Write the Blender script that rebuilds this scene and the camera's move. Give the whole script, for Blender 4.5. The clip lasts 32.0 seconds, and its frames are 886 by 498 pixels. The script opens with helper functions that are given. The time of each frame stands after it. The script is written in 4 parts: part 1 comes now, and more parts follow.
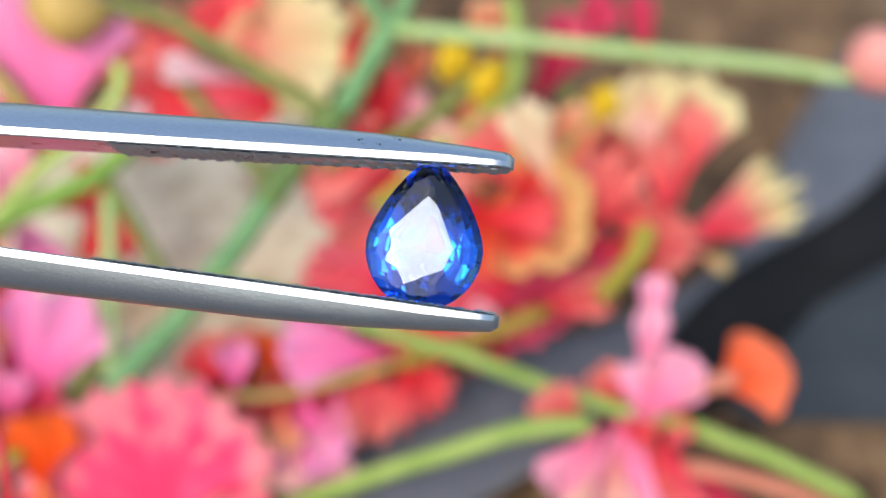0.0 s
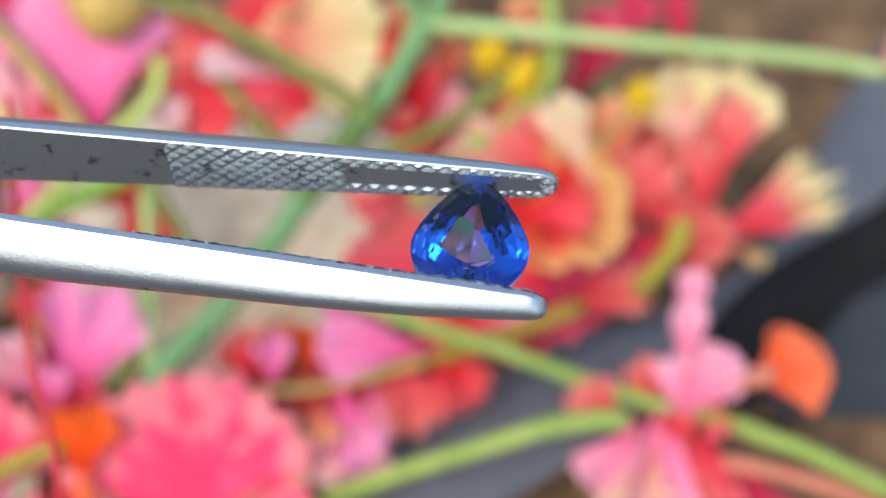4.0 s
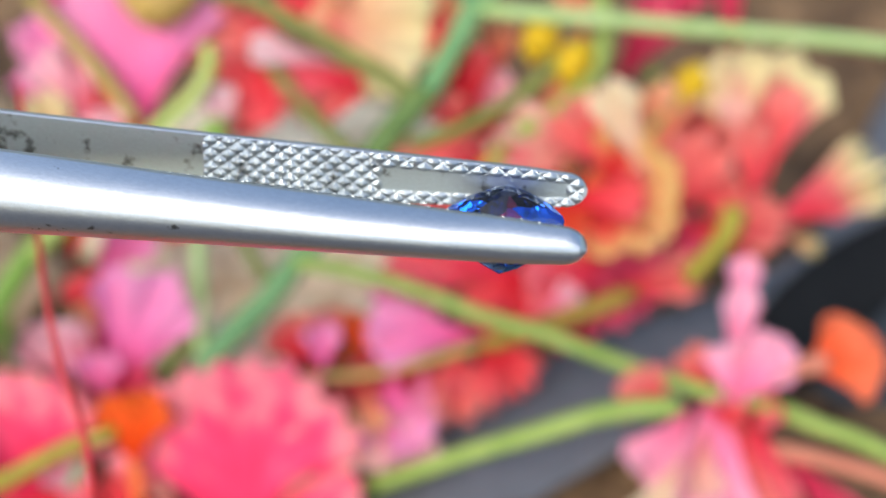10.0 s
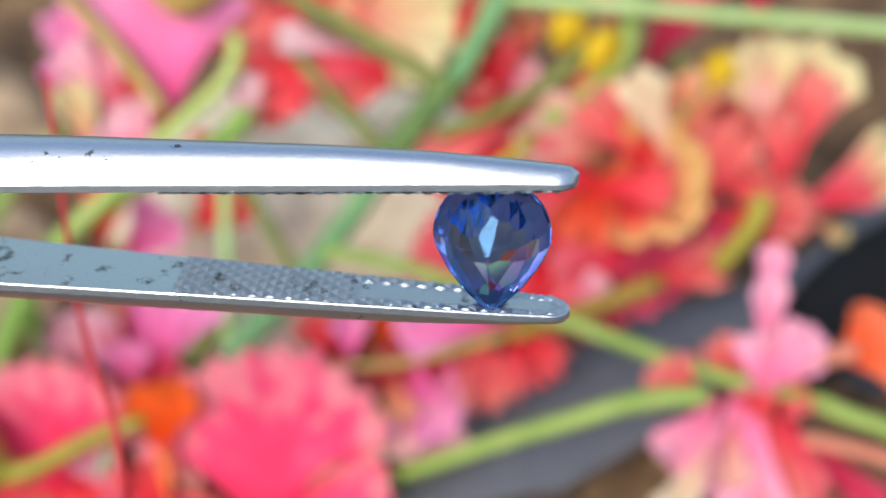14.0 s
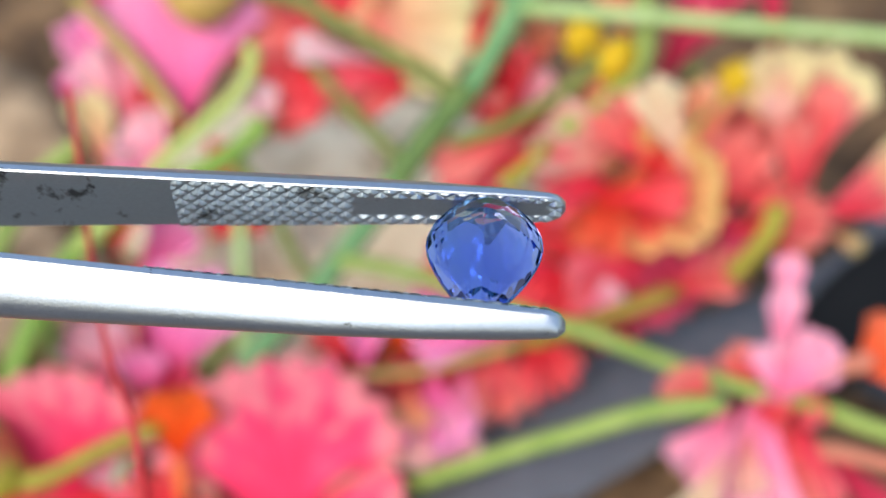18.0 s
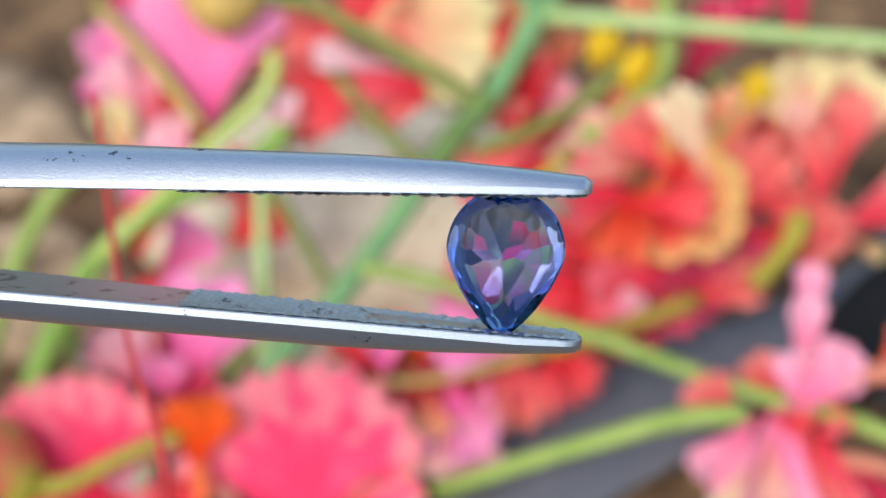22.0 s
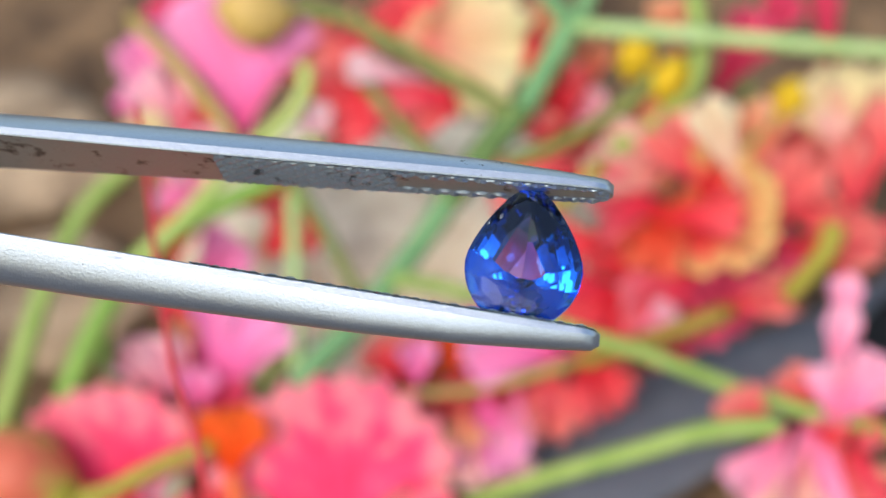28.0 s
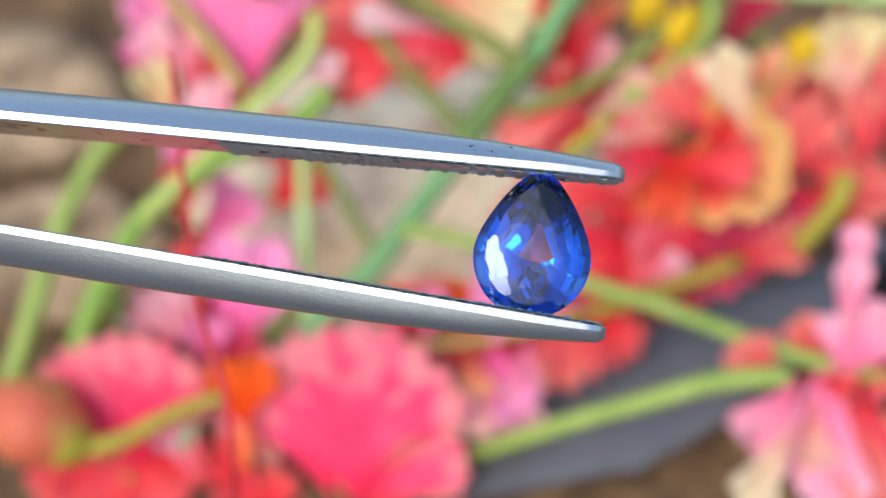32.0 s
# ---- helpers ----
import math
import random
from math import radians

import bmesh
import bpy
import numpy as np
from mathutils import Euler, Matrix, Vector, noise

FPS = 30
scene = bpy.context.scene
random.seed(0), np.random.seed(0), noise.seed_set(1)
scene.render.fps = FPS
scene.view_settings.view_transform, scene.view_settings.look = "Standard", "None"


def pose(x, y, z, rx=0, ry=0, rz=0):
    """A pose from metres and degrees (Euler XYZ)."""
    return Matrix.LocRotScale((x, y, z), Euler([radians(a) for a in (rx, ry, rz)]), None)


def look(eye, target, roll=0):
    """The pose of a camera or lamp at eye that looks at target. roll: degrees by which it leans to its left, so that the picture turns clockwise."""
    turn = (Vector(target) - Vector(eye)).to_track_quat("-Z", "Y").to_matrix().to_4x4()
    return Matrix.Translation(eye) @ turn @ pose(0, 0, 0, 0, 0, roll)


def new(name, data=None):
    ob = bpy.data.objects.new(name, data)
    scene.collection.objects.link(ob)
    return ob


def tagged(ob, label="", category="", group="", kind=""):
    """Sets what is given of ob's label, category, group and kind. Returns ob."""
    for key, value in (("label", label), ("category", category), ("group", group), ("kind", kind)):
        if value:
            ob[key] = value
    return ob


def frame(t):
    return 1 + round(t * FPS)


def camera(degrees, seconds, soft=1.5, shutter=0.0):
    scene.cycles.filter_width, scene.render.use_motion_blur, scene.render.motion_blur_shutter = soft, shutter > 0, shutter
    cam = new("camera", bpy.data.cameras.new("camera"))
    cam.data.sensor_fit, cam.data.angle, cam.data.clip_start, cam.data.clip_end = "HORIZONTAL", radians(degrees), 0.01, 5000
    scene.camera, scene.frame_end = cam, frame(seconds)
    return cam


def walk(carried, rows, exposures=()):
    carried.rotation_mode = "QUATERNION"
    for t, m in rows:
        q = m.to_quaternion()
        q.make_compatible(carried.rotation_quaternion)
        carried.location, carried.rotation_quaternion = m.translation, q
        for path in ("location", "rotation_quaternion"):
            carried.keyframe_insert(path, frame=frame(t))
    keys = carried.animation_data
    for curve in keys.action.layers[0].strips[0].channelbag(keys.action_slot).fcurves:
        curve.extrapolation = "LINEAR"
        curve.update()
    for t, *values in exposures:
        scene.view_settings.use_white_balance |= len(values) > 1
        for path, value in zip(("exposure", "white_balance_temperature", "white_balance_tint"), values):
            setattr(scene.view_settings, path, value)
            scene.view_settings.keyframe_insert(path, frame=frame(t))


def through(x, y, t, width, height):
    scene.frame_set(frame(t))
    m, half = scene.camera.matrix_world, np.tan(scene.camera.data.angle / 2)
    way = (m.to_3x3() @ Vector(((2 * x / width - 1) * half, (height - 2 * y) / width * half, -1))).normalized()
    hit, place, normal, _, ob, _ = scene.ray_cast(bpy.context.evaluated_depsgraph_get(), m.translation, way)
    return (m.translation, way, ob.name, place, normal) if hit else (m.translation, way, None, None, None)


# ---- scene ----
# The view: 40 degrees across, a lens close to a small stone, its near focus on the stone.
cam = camera(40, 32.0)
cam.data.dof.use_dof = True
cam.data.dof.focus_distance = 0.0716
cam.data.dof.aperture_fstop = 18.0
walk(cam, [
    (0.0, pose(0.00454, -0.09016, 0.13371, 41.229, -2.521, -2.148)),
    (0.5, pose(0.00438, -0.09017, 0.13372, 41.054, -2.377, -2.076)),
    (1.0, pose(0.00423, -0.09017, 0.13373, 40.833, -2.475, -1.703)),
    (1.5, pose(0.00408, -0.09019, 0.13374, 40.494, -2.472, -1.455)),
    (2.0, pose(0.00389, -0.09020, 0.13376, 40.583, -2.251, -1.478)),
    (2.5, pose(0.00361, -0.09021, 0.13377, 40.637, -1.827, -1.711)),
    (3.0, pose(0.00354, -0.09022, 0.13379, 40.693, -1.981, -1.322)),
    (3.5, pose(0.00338, -0.09024, 0.13381, 40.943, -1.763, -1.439)),
    (5.5, pose(0.00252, -0.09027, 0.13378, 40.898, -1.484, -1.094)),
    (6.0, pose(0.00237, -0.09025, 0.13374, 40.784, -1.308, -1.069)),
    (6.5, pose(0.00217, -0.09022, 0.13370, 40.588, -1.335, -0.829)),
    (7.0, pose(0.00200, -0.09019, 0.13364, 40.582, -1.095, -0.937)),
    (7.5, pose(0.00175, -0.09015, 0.13359, 40.411, -1.049, -0.639)),
    (8.0, pose(0.00164, -0.09011, 0.13354, 40.366, -0.898, -0.660)),
    (8.5, pose(0.00152, -0.09009, 0.13350, 40.301, -0.852, -0.515)),
    (9.0, pose(0.00136, -0.09007, 0.13348, 40.205, -0.731, -0.464)),
    (9.5, pose(0.00124, -0.09005, 0.13346, 40.170, -0.610, -0.473)),
    (10.0, pose(0.00108, -0.09005, 0.13345, 40.327, -0.564, -0.356)),
    (10.5, pose(0.00088, -0.09005, 0.13344, 40.131, -0.339, -0.403)),
    (11.0, pose(0.00068, -0.09005, 0.13341, 40.089, -0.260, -0.270)),
    (11.5, pose(0.00042, -0.09005, 0.13338, 40.022, -0.151, -0.117)),
    (12.0, pose(0.00026, -0.09003, 0.13334, 39.933, -0.098, 0.008)),
    (12.5, pose(0.00014, -0.09002, 0.13331, 39.854, -0.005, -0.049)),
    (13.0, pose(0.00005, -0.09001, 0.13329, 40.020, 0.028, -0.008)),
    (13.5, pose(-0.00006, -0.09001, 0.13328, 39.945, 0.040, 0.087)),
    (14.0, pose(-0.00013, -0.09001, 0.13328, 39.834, 0.074, 0.107)),
    (14.5, pose(-0.00022, -0.09002, 0.13328, 39.926, 0.214, 0.042)),
    (16.5, pose(-0.00063, -0.09010, 0.13338, 40.238, 0.266, 0.248)),
    (17.0, pose(-0.00066, -0.09011, 0.13339, 40.209, 0.259, 0.330)),
    (17.5, pose(-0.00070, -0.09012, 0.13340, 40.271, 0.294, 0.335)),
    (18.0, pose(-0.00082, -0.09013, 0.13339, 40.276, 0.367, 0.413)),
    (18.5, pose(-0.00097, -0.09012, 0.13337, 40.443, 0.555, 0.341)),
    (19.0, pose(-0.00119, -0.09011, 0.13333, 40.524, 0.526, 0.600)),
    (19.5, pose(-0.00145, -0.09010, 0.13329, 40.375, 0.604, 0.759)),
    (20.0, pose(-0.00155, -0.09008, 0.13327, 40.461, 0.619, 0.745)),
    (20.5, pose(-0.00161, -0.09008, 0.13325, 40.560, 0.618, 0.797)),
    (21.0, pose(-0.00171, -0.09008, 0.13326, 40.578, 0.712, 0.740)),
    (21.5, pose(-0.00176, -0.09010, 0.13328, 40.793, 0.721, 0.774)),
    (22.0, pose(-0.00183, -0.09012, 0.13330, 40.658, 0.703, 0.895)),
    (22.5, pose(-0.00196, -0.09014, 0.13333, 40.701, 0.920, 0.779)),
    (23.0, pose(-0.00212, -0.09015, 0.13335, 40.693, 0.931, 0.944)),
    (23.5, pose(-0.00219, -0.09015, 0.13334, 40.675, 0.916, 1.067)),
    (24.0, pose(-0.00233, -0.09014, 0.13333, 40.845, 1.109, 0.982)),
    (24.5, pose(-0.00247, -0.09014, 0.13330, 40.992, 1.085, 1.222)),
    (25.0, pose(-0.00253, -0.09013, 0.13329, 40.936, 1.203, 1.175)),
    (25.5, pose(-0.00268, -0.09013, 0.13328, 40.898, 1.331, 1.167)),
    (27.5, pose(-0.00318, -0.09021, 0.13337, 41.055, 1.434, 1.461)),
    (28.0, pose(-0.00319, -0.09021, 0.13337, 41.205, 1.435, 1.518)),
    (28.5, pose(-0.00320, -0.09021, 0.13337, 41.272, 1.546, 1.456)),
    (29.0, pose(-0.00328, -0.09021, 0.13336, 41.137, 1.523, 1.574)),
    (29.5, pose(-0.00337, -0.09019, 0.13335, 41.417, 1.773, 1.429)),
    (30.0, pose(-0.00349, -0.09017, 0.13334, 40.791, 1.775, 1.586)),
    (30.5, pose(-0.00361, -0.09015, 0.13332, 39.290, 1.758, 1.659)),
    (31.0, pose(-0.00356, -0.09014, 0.13331, 38.771, 1.586, 1.807)),
    (31.5, pose(-0.00356, -0.09012, 0.13330, 38.810, 1.533, 1.860)),
    (32.0, pose(-0.00358, -0.09012, 0.13330, 38.868, 1.685, 1.709)),
], exposures=[(0.0, 0.37), (32.0, 0.37)])

# ---- world and sun: bright hazy daylight from behind the viewer ----
MM = 0.001
REACH = 140.0          # millimetres from the eye to the middle of the flowers
LIFT = 26.0            # height of that middle over the ground, millimetres
TILT = radians(40)
EU, EV, EW = Vector((1, 0, 0)), Vector((0, math.cos(TILT), math.sin(TILT))), Vector((0, -math.sin(TILT), math.cos(TILT)))

sun_way = (EU * -0.37 + EV * 0.16 + EW * 1.0).normalized()
world = bpy.data.worlds.new("daylight")
scene.world = world
world.use_nodes = True
wn = world.node_tree
sky = wn.nodes.new("ShaderNodeTexSky")
sky.sky_type, sky.sun_disc = "NISHITA", False
sky.sun_elevation = math.asin(sun_way.z)
sky.sun_rotation = math.atan2(sun_way.x, sun_way.y)
sky.air_density, sky.dust_density, sky.ozone_density = 1.5, 3.0, 1.5
wn.links.new(sky.outputs["Color"], wn.nodes["Background"].inputs["Color"])
wn.nodes["Background"].inputs["Strength"].default_value = 0.15
lamp = bpy.data.lights.new("sun", "SUN")
lamp.energy, lamp.angle, lamp.color = 1.12, radians(23), (1.0, 0.955, 0.86)
sun = new("sun", lamp)
sun.matrix_world = look(sun_way, (0, 0, 0))


# ---- materials ----
def shader(name):
    m = bpy.data.materials.new(name)
    m.use_nodes = True
    nt = m.node_tree
    return m, nt, nt.nodes["Principled BSDF"]


def node(nt, kind, **sockets):
    n = nt.nodes.new(kind)
    for key, value in sockets.items():
        n.inputs[key.replace("_", " ")].default_value = value
    return n


def ramp(nt, stops):
    n = nt.nodes.new("ShaderNodeValToRGB")
    e = n.color_ramp.elements
    while len(e) < len(stops):
        e.new(0.5)
    for at, (pos, col) in zip(e, stops):
        at.position, at.color = pos, (*col, 1)
    return n


def petal_material(name, base, middle, edge, at=0.45, streak=0.3, clear=0.3, fan=16):
    """A petal's colour from its claw to its rim, with veins that fan out and uneven blotches."""
    m, nt, p = shader(name)
    uv = nt.nodes.new("ShaderNodeUVMap")
    sep = nt.nodes.new("ShaderNodeSeparateXYZ")
    nt.links.new(uv.outputs["UV"], sep.inputs[0])
    stretch = node(nt, "ShaderNodeMapping", Scale=(fan, 1.6, 1))
    nt.links.new(uv.outputs["UV"], stretch.inputs["Vector"])
    veins = node(nt, "ShaderNodeTexNoise", Scale=2.2, Detail=3.0)
    nt.links.new(stretch.outputs[0], veins.inputs["Vector"])
    geo = nt.nodes.new("ShaderNodeTexCoord")
    blot = node(nt, "ShaderNodeTexNoise", Scale=160.0, Detail=2.0)
    nt.links.new(geo.outputs["Object"], blot.inputs["Vector"])
    a = node(nt, "ShaderNodeMath")
    a.operation = "MULTIPLY_ADD"
    nt.links.new(veins.outputs["Fac"], a.inputs[0])
    a.inputs[1].default_value = streak
    nt.links.new(sep.outputs["Y"], a.inputs[2])
    b = node(nt, "ShaderNodeMath")
    b.operation = "MULTIPLY_ADD"
    nt.links.new(blot.outputs["Fac"], b.inputs[0])
    b.inputs[1].default_value = 0.5
    nt.links.new(a.outputs[0], b.inputs[2])
    c = node(nt, "ShaderNodeMath")
    c.operation = "SUBTRACT"
    nt.links.new(b.outputs[0], c.inputs[0])
    c.inputs[1].default_value = 0.5 * streak + 0.25
    r = ramp(nt, [(0.05, base), (at, middle), (0.95, edge)])
    nt.links.new(c.outputs[0], r.inputs["Fac"])
    nt.links.new(r.outputs["Color"], p.inputs["Base Color"])
    p.inputs["Roughness"].default_value = 0.6
    p.inputs["Specular IOR Level"].default_value = 0.12
    bump = node(nt, "ShaderNodeBump", Strength=0.35, Distance=0.0004)
    nt.links.new(veins.outputs["Fac"], bump.inputs["Height"])
    nt.links.new(bump.outputs[0], p.inputs["Normal"])
    t = nt.nodes.new("ShaderNodeBsdfTranslucent")
    nt.links.new(r.outputs["Color"], t.inputs["Color"])
    mix = node(nt, "ShaderNodeMixShader", Fac=clear)
    nt.links.new(p.outputs[0], mix.inputs[1])
    nt.links.new(t.outputs[0], mix.inputs[2])
    nt.links.new(mix.outputs[0], nt.nodes["Material Output"].inputs["Surface"])
    return m


def speckled(name, dark, light, scale, rough=0.6, bump_at=0.3, depth=0.0005, detail=4.0, stretch=(1, 1, 1), spec=0.4, span=(0.42, 0.92)):
    m, nt, p = shader(name)
    geo = nt.nodes.new("ShaderNodeTexCoord")
    mp = node(nt, "ShaderNodeMapping", Scale=stretch)
    nt.links.new(geo.outputs["Object"], mp.inputs["Vector"])
    n = node(nt, "ShaderNodeTexNoise", Scale=scale, Detail=detail, Roughness=0.6)
    fine = node(nt, "ShaderNodeTexNoise", Scale=scale * 9, Detail=3.0)
    nt.links.new(mp.outputs[0], n.inputs["Vector"])
    nt.links.new(mp.outputs[0], fine.inputs["Vector"])
    add = node(nt, "ShaderNodeMath")
    add.operation = "MULTIPLY_ADD"
    nt.links.new(fine.outputs["Fac"], add.inputs[0])
    add.inputs[1].default_value = 0.35
    nt.links.new(n.outputs["Fac"], add.inputs[2])
    r = ramp(nt, [(span[0], dark), (span[1], light)])
    nt.links.new(add.outputs[0], r.inputs["Fac"])
    nt.links.new(r.outputs["Color"], p.inputs["Base Color"])
    p.inputs["Roughness"].default_value = rough
    p.inputs["Specular IOR Level"].default_value = spec
    bump = node(nt, "ShaderNodeBump", Strength=bump_at, Distance=depth)
    nt.links.new(add.outputs[0], bump.inputs["Height"])
    nt.links.new(bump.outputs[0], p.inputs["Normal"])
    return m


def steel(name, base, rough, stain=0.0, grain=1.0):
    """Brushed tweezer steel: fine lengthwise grain, faint smudges, and dark spots where stain is above nought."""
    m, nt, p = shader(name)
    geo = nt.nodes.new("ShaderNodeTexCoord")
    mp = node(nt, "ShaderNodeMapping", Scale=(3200, 9500, 9500))
    nt.links.new(geo.outputs["Object"], mp.inputs["Vector"])
    brush = node(nt, "ShaderNodeTexNoise", Scale=1.0, Detail=4.0, Roughness=0.7)
    nt.links.new(mp.outputs[0], brush.inputs["Vector"])
    smudge = node(nt, "ShaderNodeTexNoise", Scale=520.0, Detail=5.0, Roughness=0.65)
    nt.links.new(geo.outputs["Object"], smudge.inputs["Vector"])
    spots = ramp(nt, [(0.60 - 0.02 * stain if stain else 0.665, base), (0.66 if stain else 0.685, (0.17, 0.18, 0.18))])
    nt.links.new(smudge.outputs["Fac"], spots.inputs["Fac"])
    streaks = node(nt, "ShaderNodeMapRange", From_Min=0.3, From_Max=0.7, To_Min=0.90, To_Max=1.05)
    nt.links.new(brush.outputs["Fac"], streaks.inputs["Value"])
    tone = nt.nodes.new("ShaderNodeVectorMath")
    tone.operation = "SCALE"
    nt.links.new(spots.outputs["Color"], tone.inputs[0])
    nt.links.new(streaks.outputs[0], tone.inputs["Scale"])
    nt.links.new(tone.outputs[0], p.inputs["Base Color"])
    p.inputs["Metallic"].default_value = 1.0
    rr = node(nt, "ShaderNodeMapRange", To_Min=rough - 0.07, To_Max=rough + 0.10)
    nt.links.new(brush.outputs["Fac"], rr.inputs["Value"])
    nt.links.new(rr.outputs[0], p.inputs["Roughness"])
    pits = node(nt, "ShaderNodeTexNoise", Scale=7000.0, Detail=2.0)
    nt.links.new(geo.outputs["Object"], pits.inputs["Vector"])
    both = node(nt, "ShaderNodeMath")
    both.operation = "ADD"
    nt.links.new(brush.outputs["Fac"], both.inputs[0])
    nt.links.new(pits.outputs["Fac"], both.inputs[1])
    bump = node(nt, "ShaderNodeBump", Strength=0.35 * grain, Distance=0.00003)
    nt.links.new(both.outputs[0], bump.inputs["Height"])
    nt.links.new(bump.outputs[0], p.inputs["Normal"])
    return m


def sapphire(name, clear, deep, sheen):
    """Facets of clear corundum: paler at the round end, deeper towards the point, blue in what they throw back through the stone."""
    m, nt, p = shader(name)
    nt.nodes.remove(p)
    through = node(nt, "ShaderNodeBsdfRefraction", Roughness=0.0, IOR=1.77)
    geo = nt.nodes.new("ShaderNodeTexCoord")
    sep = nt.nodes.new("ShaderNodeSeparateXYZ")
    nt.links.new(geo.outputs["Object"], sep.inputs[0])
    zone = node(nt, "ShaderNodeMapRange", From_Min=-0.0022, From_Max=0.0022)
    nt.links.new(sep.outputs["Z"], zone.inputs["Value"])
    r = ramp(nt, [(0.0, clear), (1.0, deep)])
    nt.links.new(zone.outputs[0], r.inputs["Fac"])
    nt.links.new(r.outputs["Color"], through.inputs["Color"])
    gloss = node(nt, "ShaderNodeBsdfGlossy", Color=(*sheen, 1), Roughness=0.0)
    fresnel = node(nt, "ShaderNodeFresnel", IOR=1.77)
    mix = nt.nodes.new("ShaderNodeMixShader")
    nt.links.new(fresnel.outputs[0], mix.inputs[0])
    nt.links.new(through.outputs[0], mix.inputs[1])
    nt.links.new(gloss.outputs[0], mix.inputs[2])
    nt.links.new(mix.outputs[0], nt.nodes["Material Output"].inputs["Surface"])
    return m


def earth(name, dark, light, unseen_grey):
    """Brown crumbly soil in the bed; round it, out of view, an added grey that tones the steel's reflections."""
    m, nt, p = shader(name)
    geo = nt.nodes.new("ShaderNodeTexCoord")
    coarse = node(nt, "ShaderNodeTexNoise", Scale=90.0, Detail=7.0, Roughness=0.65)
    fine = node(nt, "ShaderNodeTexNoise", Scale=420.0, Detail=4.0)
    for n in (coarse, fine):
        nt.links.new(geo.outputs["Object"], n.inputs["Vector"])
    add = node(nt, "ShaderNodeMath")
    add.operation = "MULTIPLY_ADD"
    nt.links.new(fine.outputs["Fac"], add.inputs[0])
    add.inputs[1].default_value = 0.35
    nt.links.new(coarse.outputs["Fac"], add.inputs[2])
    r = ramp(nt, [(0.50, dark), (0.84, light)])
    nt.links.new(add.outputs[0], r.inputs["Fac"])
    far = nt.nodes.new("ShaderNodeVectorMath")
    far.operation = "DISTANCE"
    far.inputs[1].default_value = (0.0, 0.045, 0.0)
    nt.links.new(geo.outputs["Object"], far.inputs[0])
    edge = node(nt, "ShaderNodeMapRange", From_Min=0.10, From_Max=0.14)
    nt.links.new(far.outputs["Value"], edge.inputs["Value"])
    mix = nt.nodes.new("ShaderNodeMix")
    mix.data_type = "RGBA"
    broad = node(nt, "ShaderNodeTexNoise", Scale=9.0, Detail=8.0, Roughness=0.7)
    nt.links.new(geo.outputs["Object"], broad.inputs["Vector"])
    # mottled grey of the unseen ground, set by what the steel mirrors
    dry = ramp(nt, [(0.34, tuple(c * 0.6 for c in unseen_grey)), (0.68, tuple(c * 1.4 for c in unseen_grey))])
    nt.links.new(broad.outputs["Fac"], dry.inputs["Fac"])
    nt.links.new(dry.outputs["Color"], mix.inputs["B"])
    nt.links.new(edge.outputs[0], mix.inputs["Factor"])
    nt.links.new(r.outputs["Color"], mix.inputs["A"])
    nt.links.new(mix.outputs["Result"], p.inputs["Base Color"])
    p.inputs["Roughness"].default_value = 0.95
    bump = node(nt, "ShaderNodeBump", Strength=0.9, Distance=0.004)
    nt.links.new(add.outputs[0], bump.inputs["Height"])
    nt.links.new(bump.outputs[0], p.inputs["Normal"])
    return m


PINK = petal_material("hot pink petal", (0.88, 0.07, 0.24), (0.97, 0.20, 0.47), (0.97, 0.36, 0.62), clear=0.15)
PALE = petal_material("pale pink petal", (0.84, 0.12, 0.24), (0.92, 0.32, 0.44), (0.94, 0.54, 0.60), clear=0.15)
FRINGE = petal_material("crimson petal with salmon fringe", (0.96, 0.022, 0.085), (0.97, 0.07, 0.19), (0.97, 0.27, 0.31), at=0.62, streak=1.2, clear=0.12, fan=5)
RED = petal_material("red petal", (0.70, 0.02, 0.03), (0.90, 0.04, 0.065), (0.94, 0.15, 0.16))
SALMON = petal_material("salmon petal", (0.84, 0.04, 0.06), (0.94, 0.11, 0.13), (0.95, 0.31, 0.27))
FLAME = petal_material("red petal with yellow rim", (0.72, 0.02, 0.03), (0.86, 0.05, 0.06), (0.90, 0.62, 0.24), at=0.48)
CREAM = petal_material("cream petal with salmon claw", (0.90, 0.20, 0.19), (0.89, 0.54, 0.31), (0.86, 0.77, 0.43), at=0.42)
CREAMRED = petal_material("rose petal with cream fringe", (0.84, 0.08, 0.14), (0.92, 0.17, 0.22), (0.86, 0.77, 0.43), at=0.58)
ORANGE = petal_material("red-orange petal", (0.86, 0.06, 0.008), (0.93, 0.10, 0.010), (0.94, 0.17, 0.03))
CORAL = petal_material("coral-orange petal", (0.88, 0.09, 0.03), (0.94, 0.16, 0.055), (0.95, 0.25, 0.12))
LIGHTPINK = petal_material("light pink petal", (0.92, 0.17, 0.32), (0.95, 0.27, 0.46), (0.95, 0.44, 0.58), clear=0.12)
CRIMSON = petal_material("crimson petal", (0.46, 0.01, 0.05), (0.70, 0.04, 0.11), (0.84, 0.10, 0.20))
ROSE = petal_material("rose-red petal", (0.84, 0.03, 0.06), (0.93, 0.07, 0.13), (0.95, 0.21, 0.25))
FLAMERED = petal_material("orange-red petal", (0.74, 0.03, 0.02), (0.86, 0.09, 0.04), (0.90, 0.20, 0.10))
WHITEPINK = petal_material("whitish pink petal", (0.86, 0.36, 0.46), (0.92, 0.55, 0.62), (0.92, 0.70, 0.72))
WHITECREAM = petal_material("whitish cream petal", (0.90, 0.40, 0.36), (0.92, 0.66, 0.46), (0.92, 0.80, 0.56))
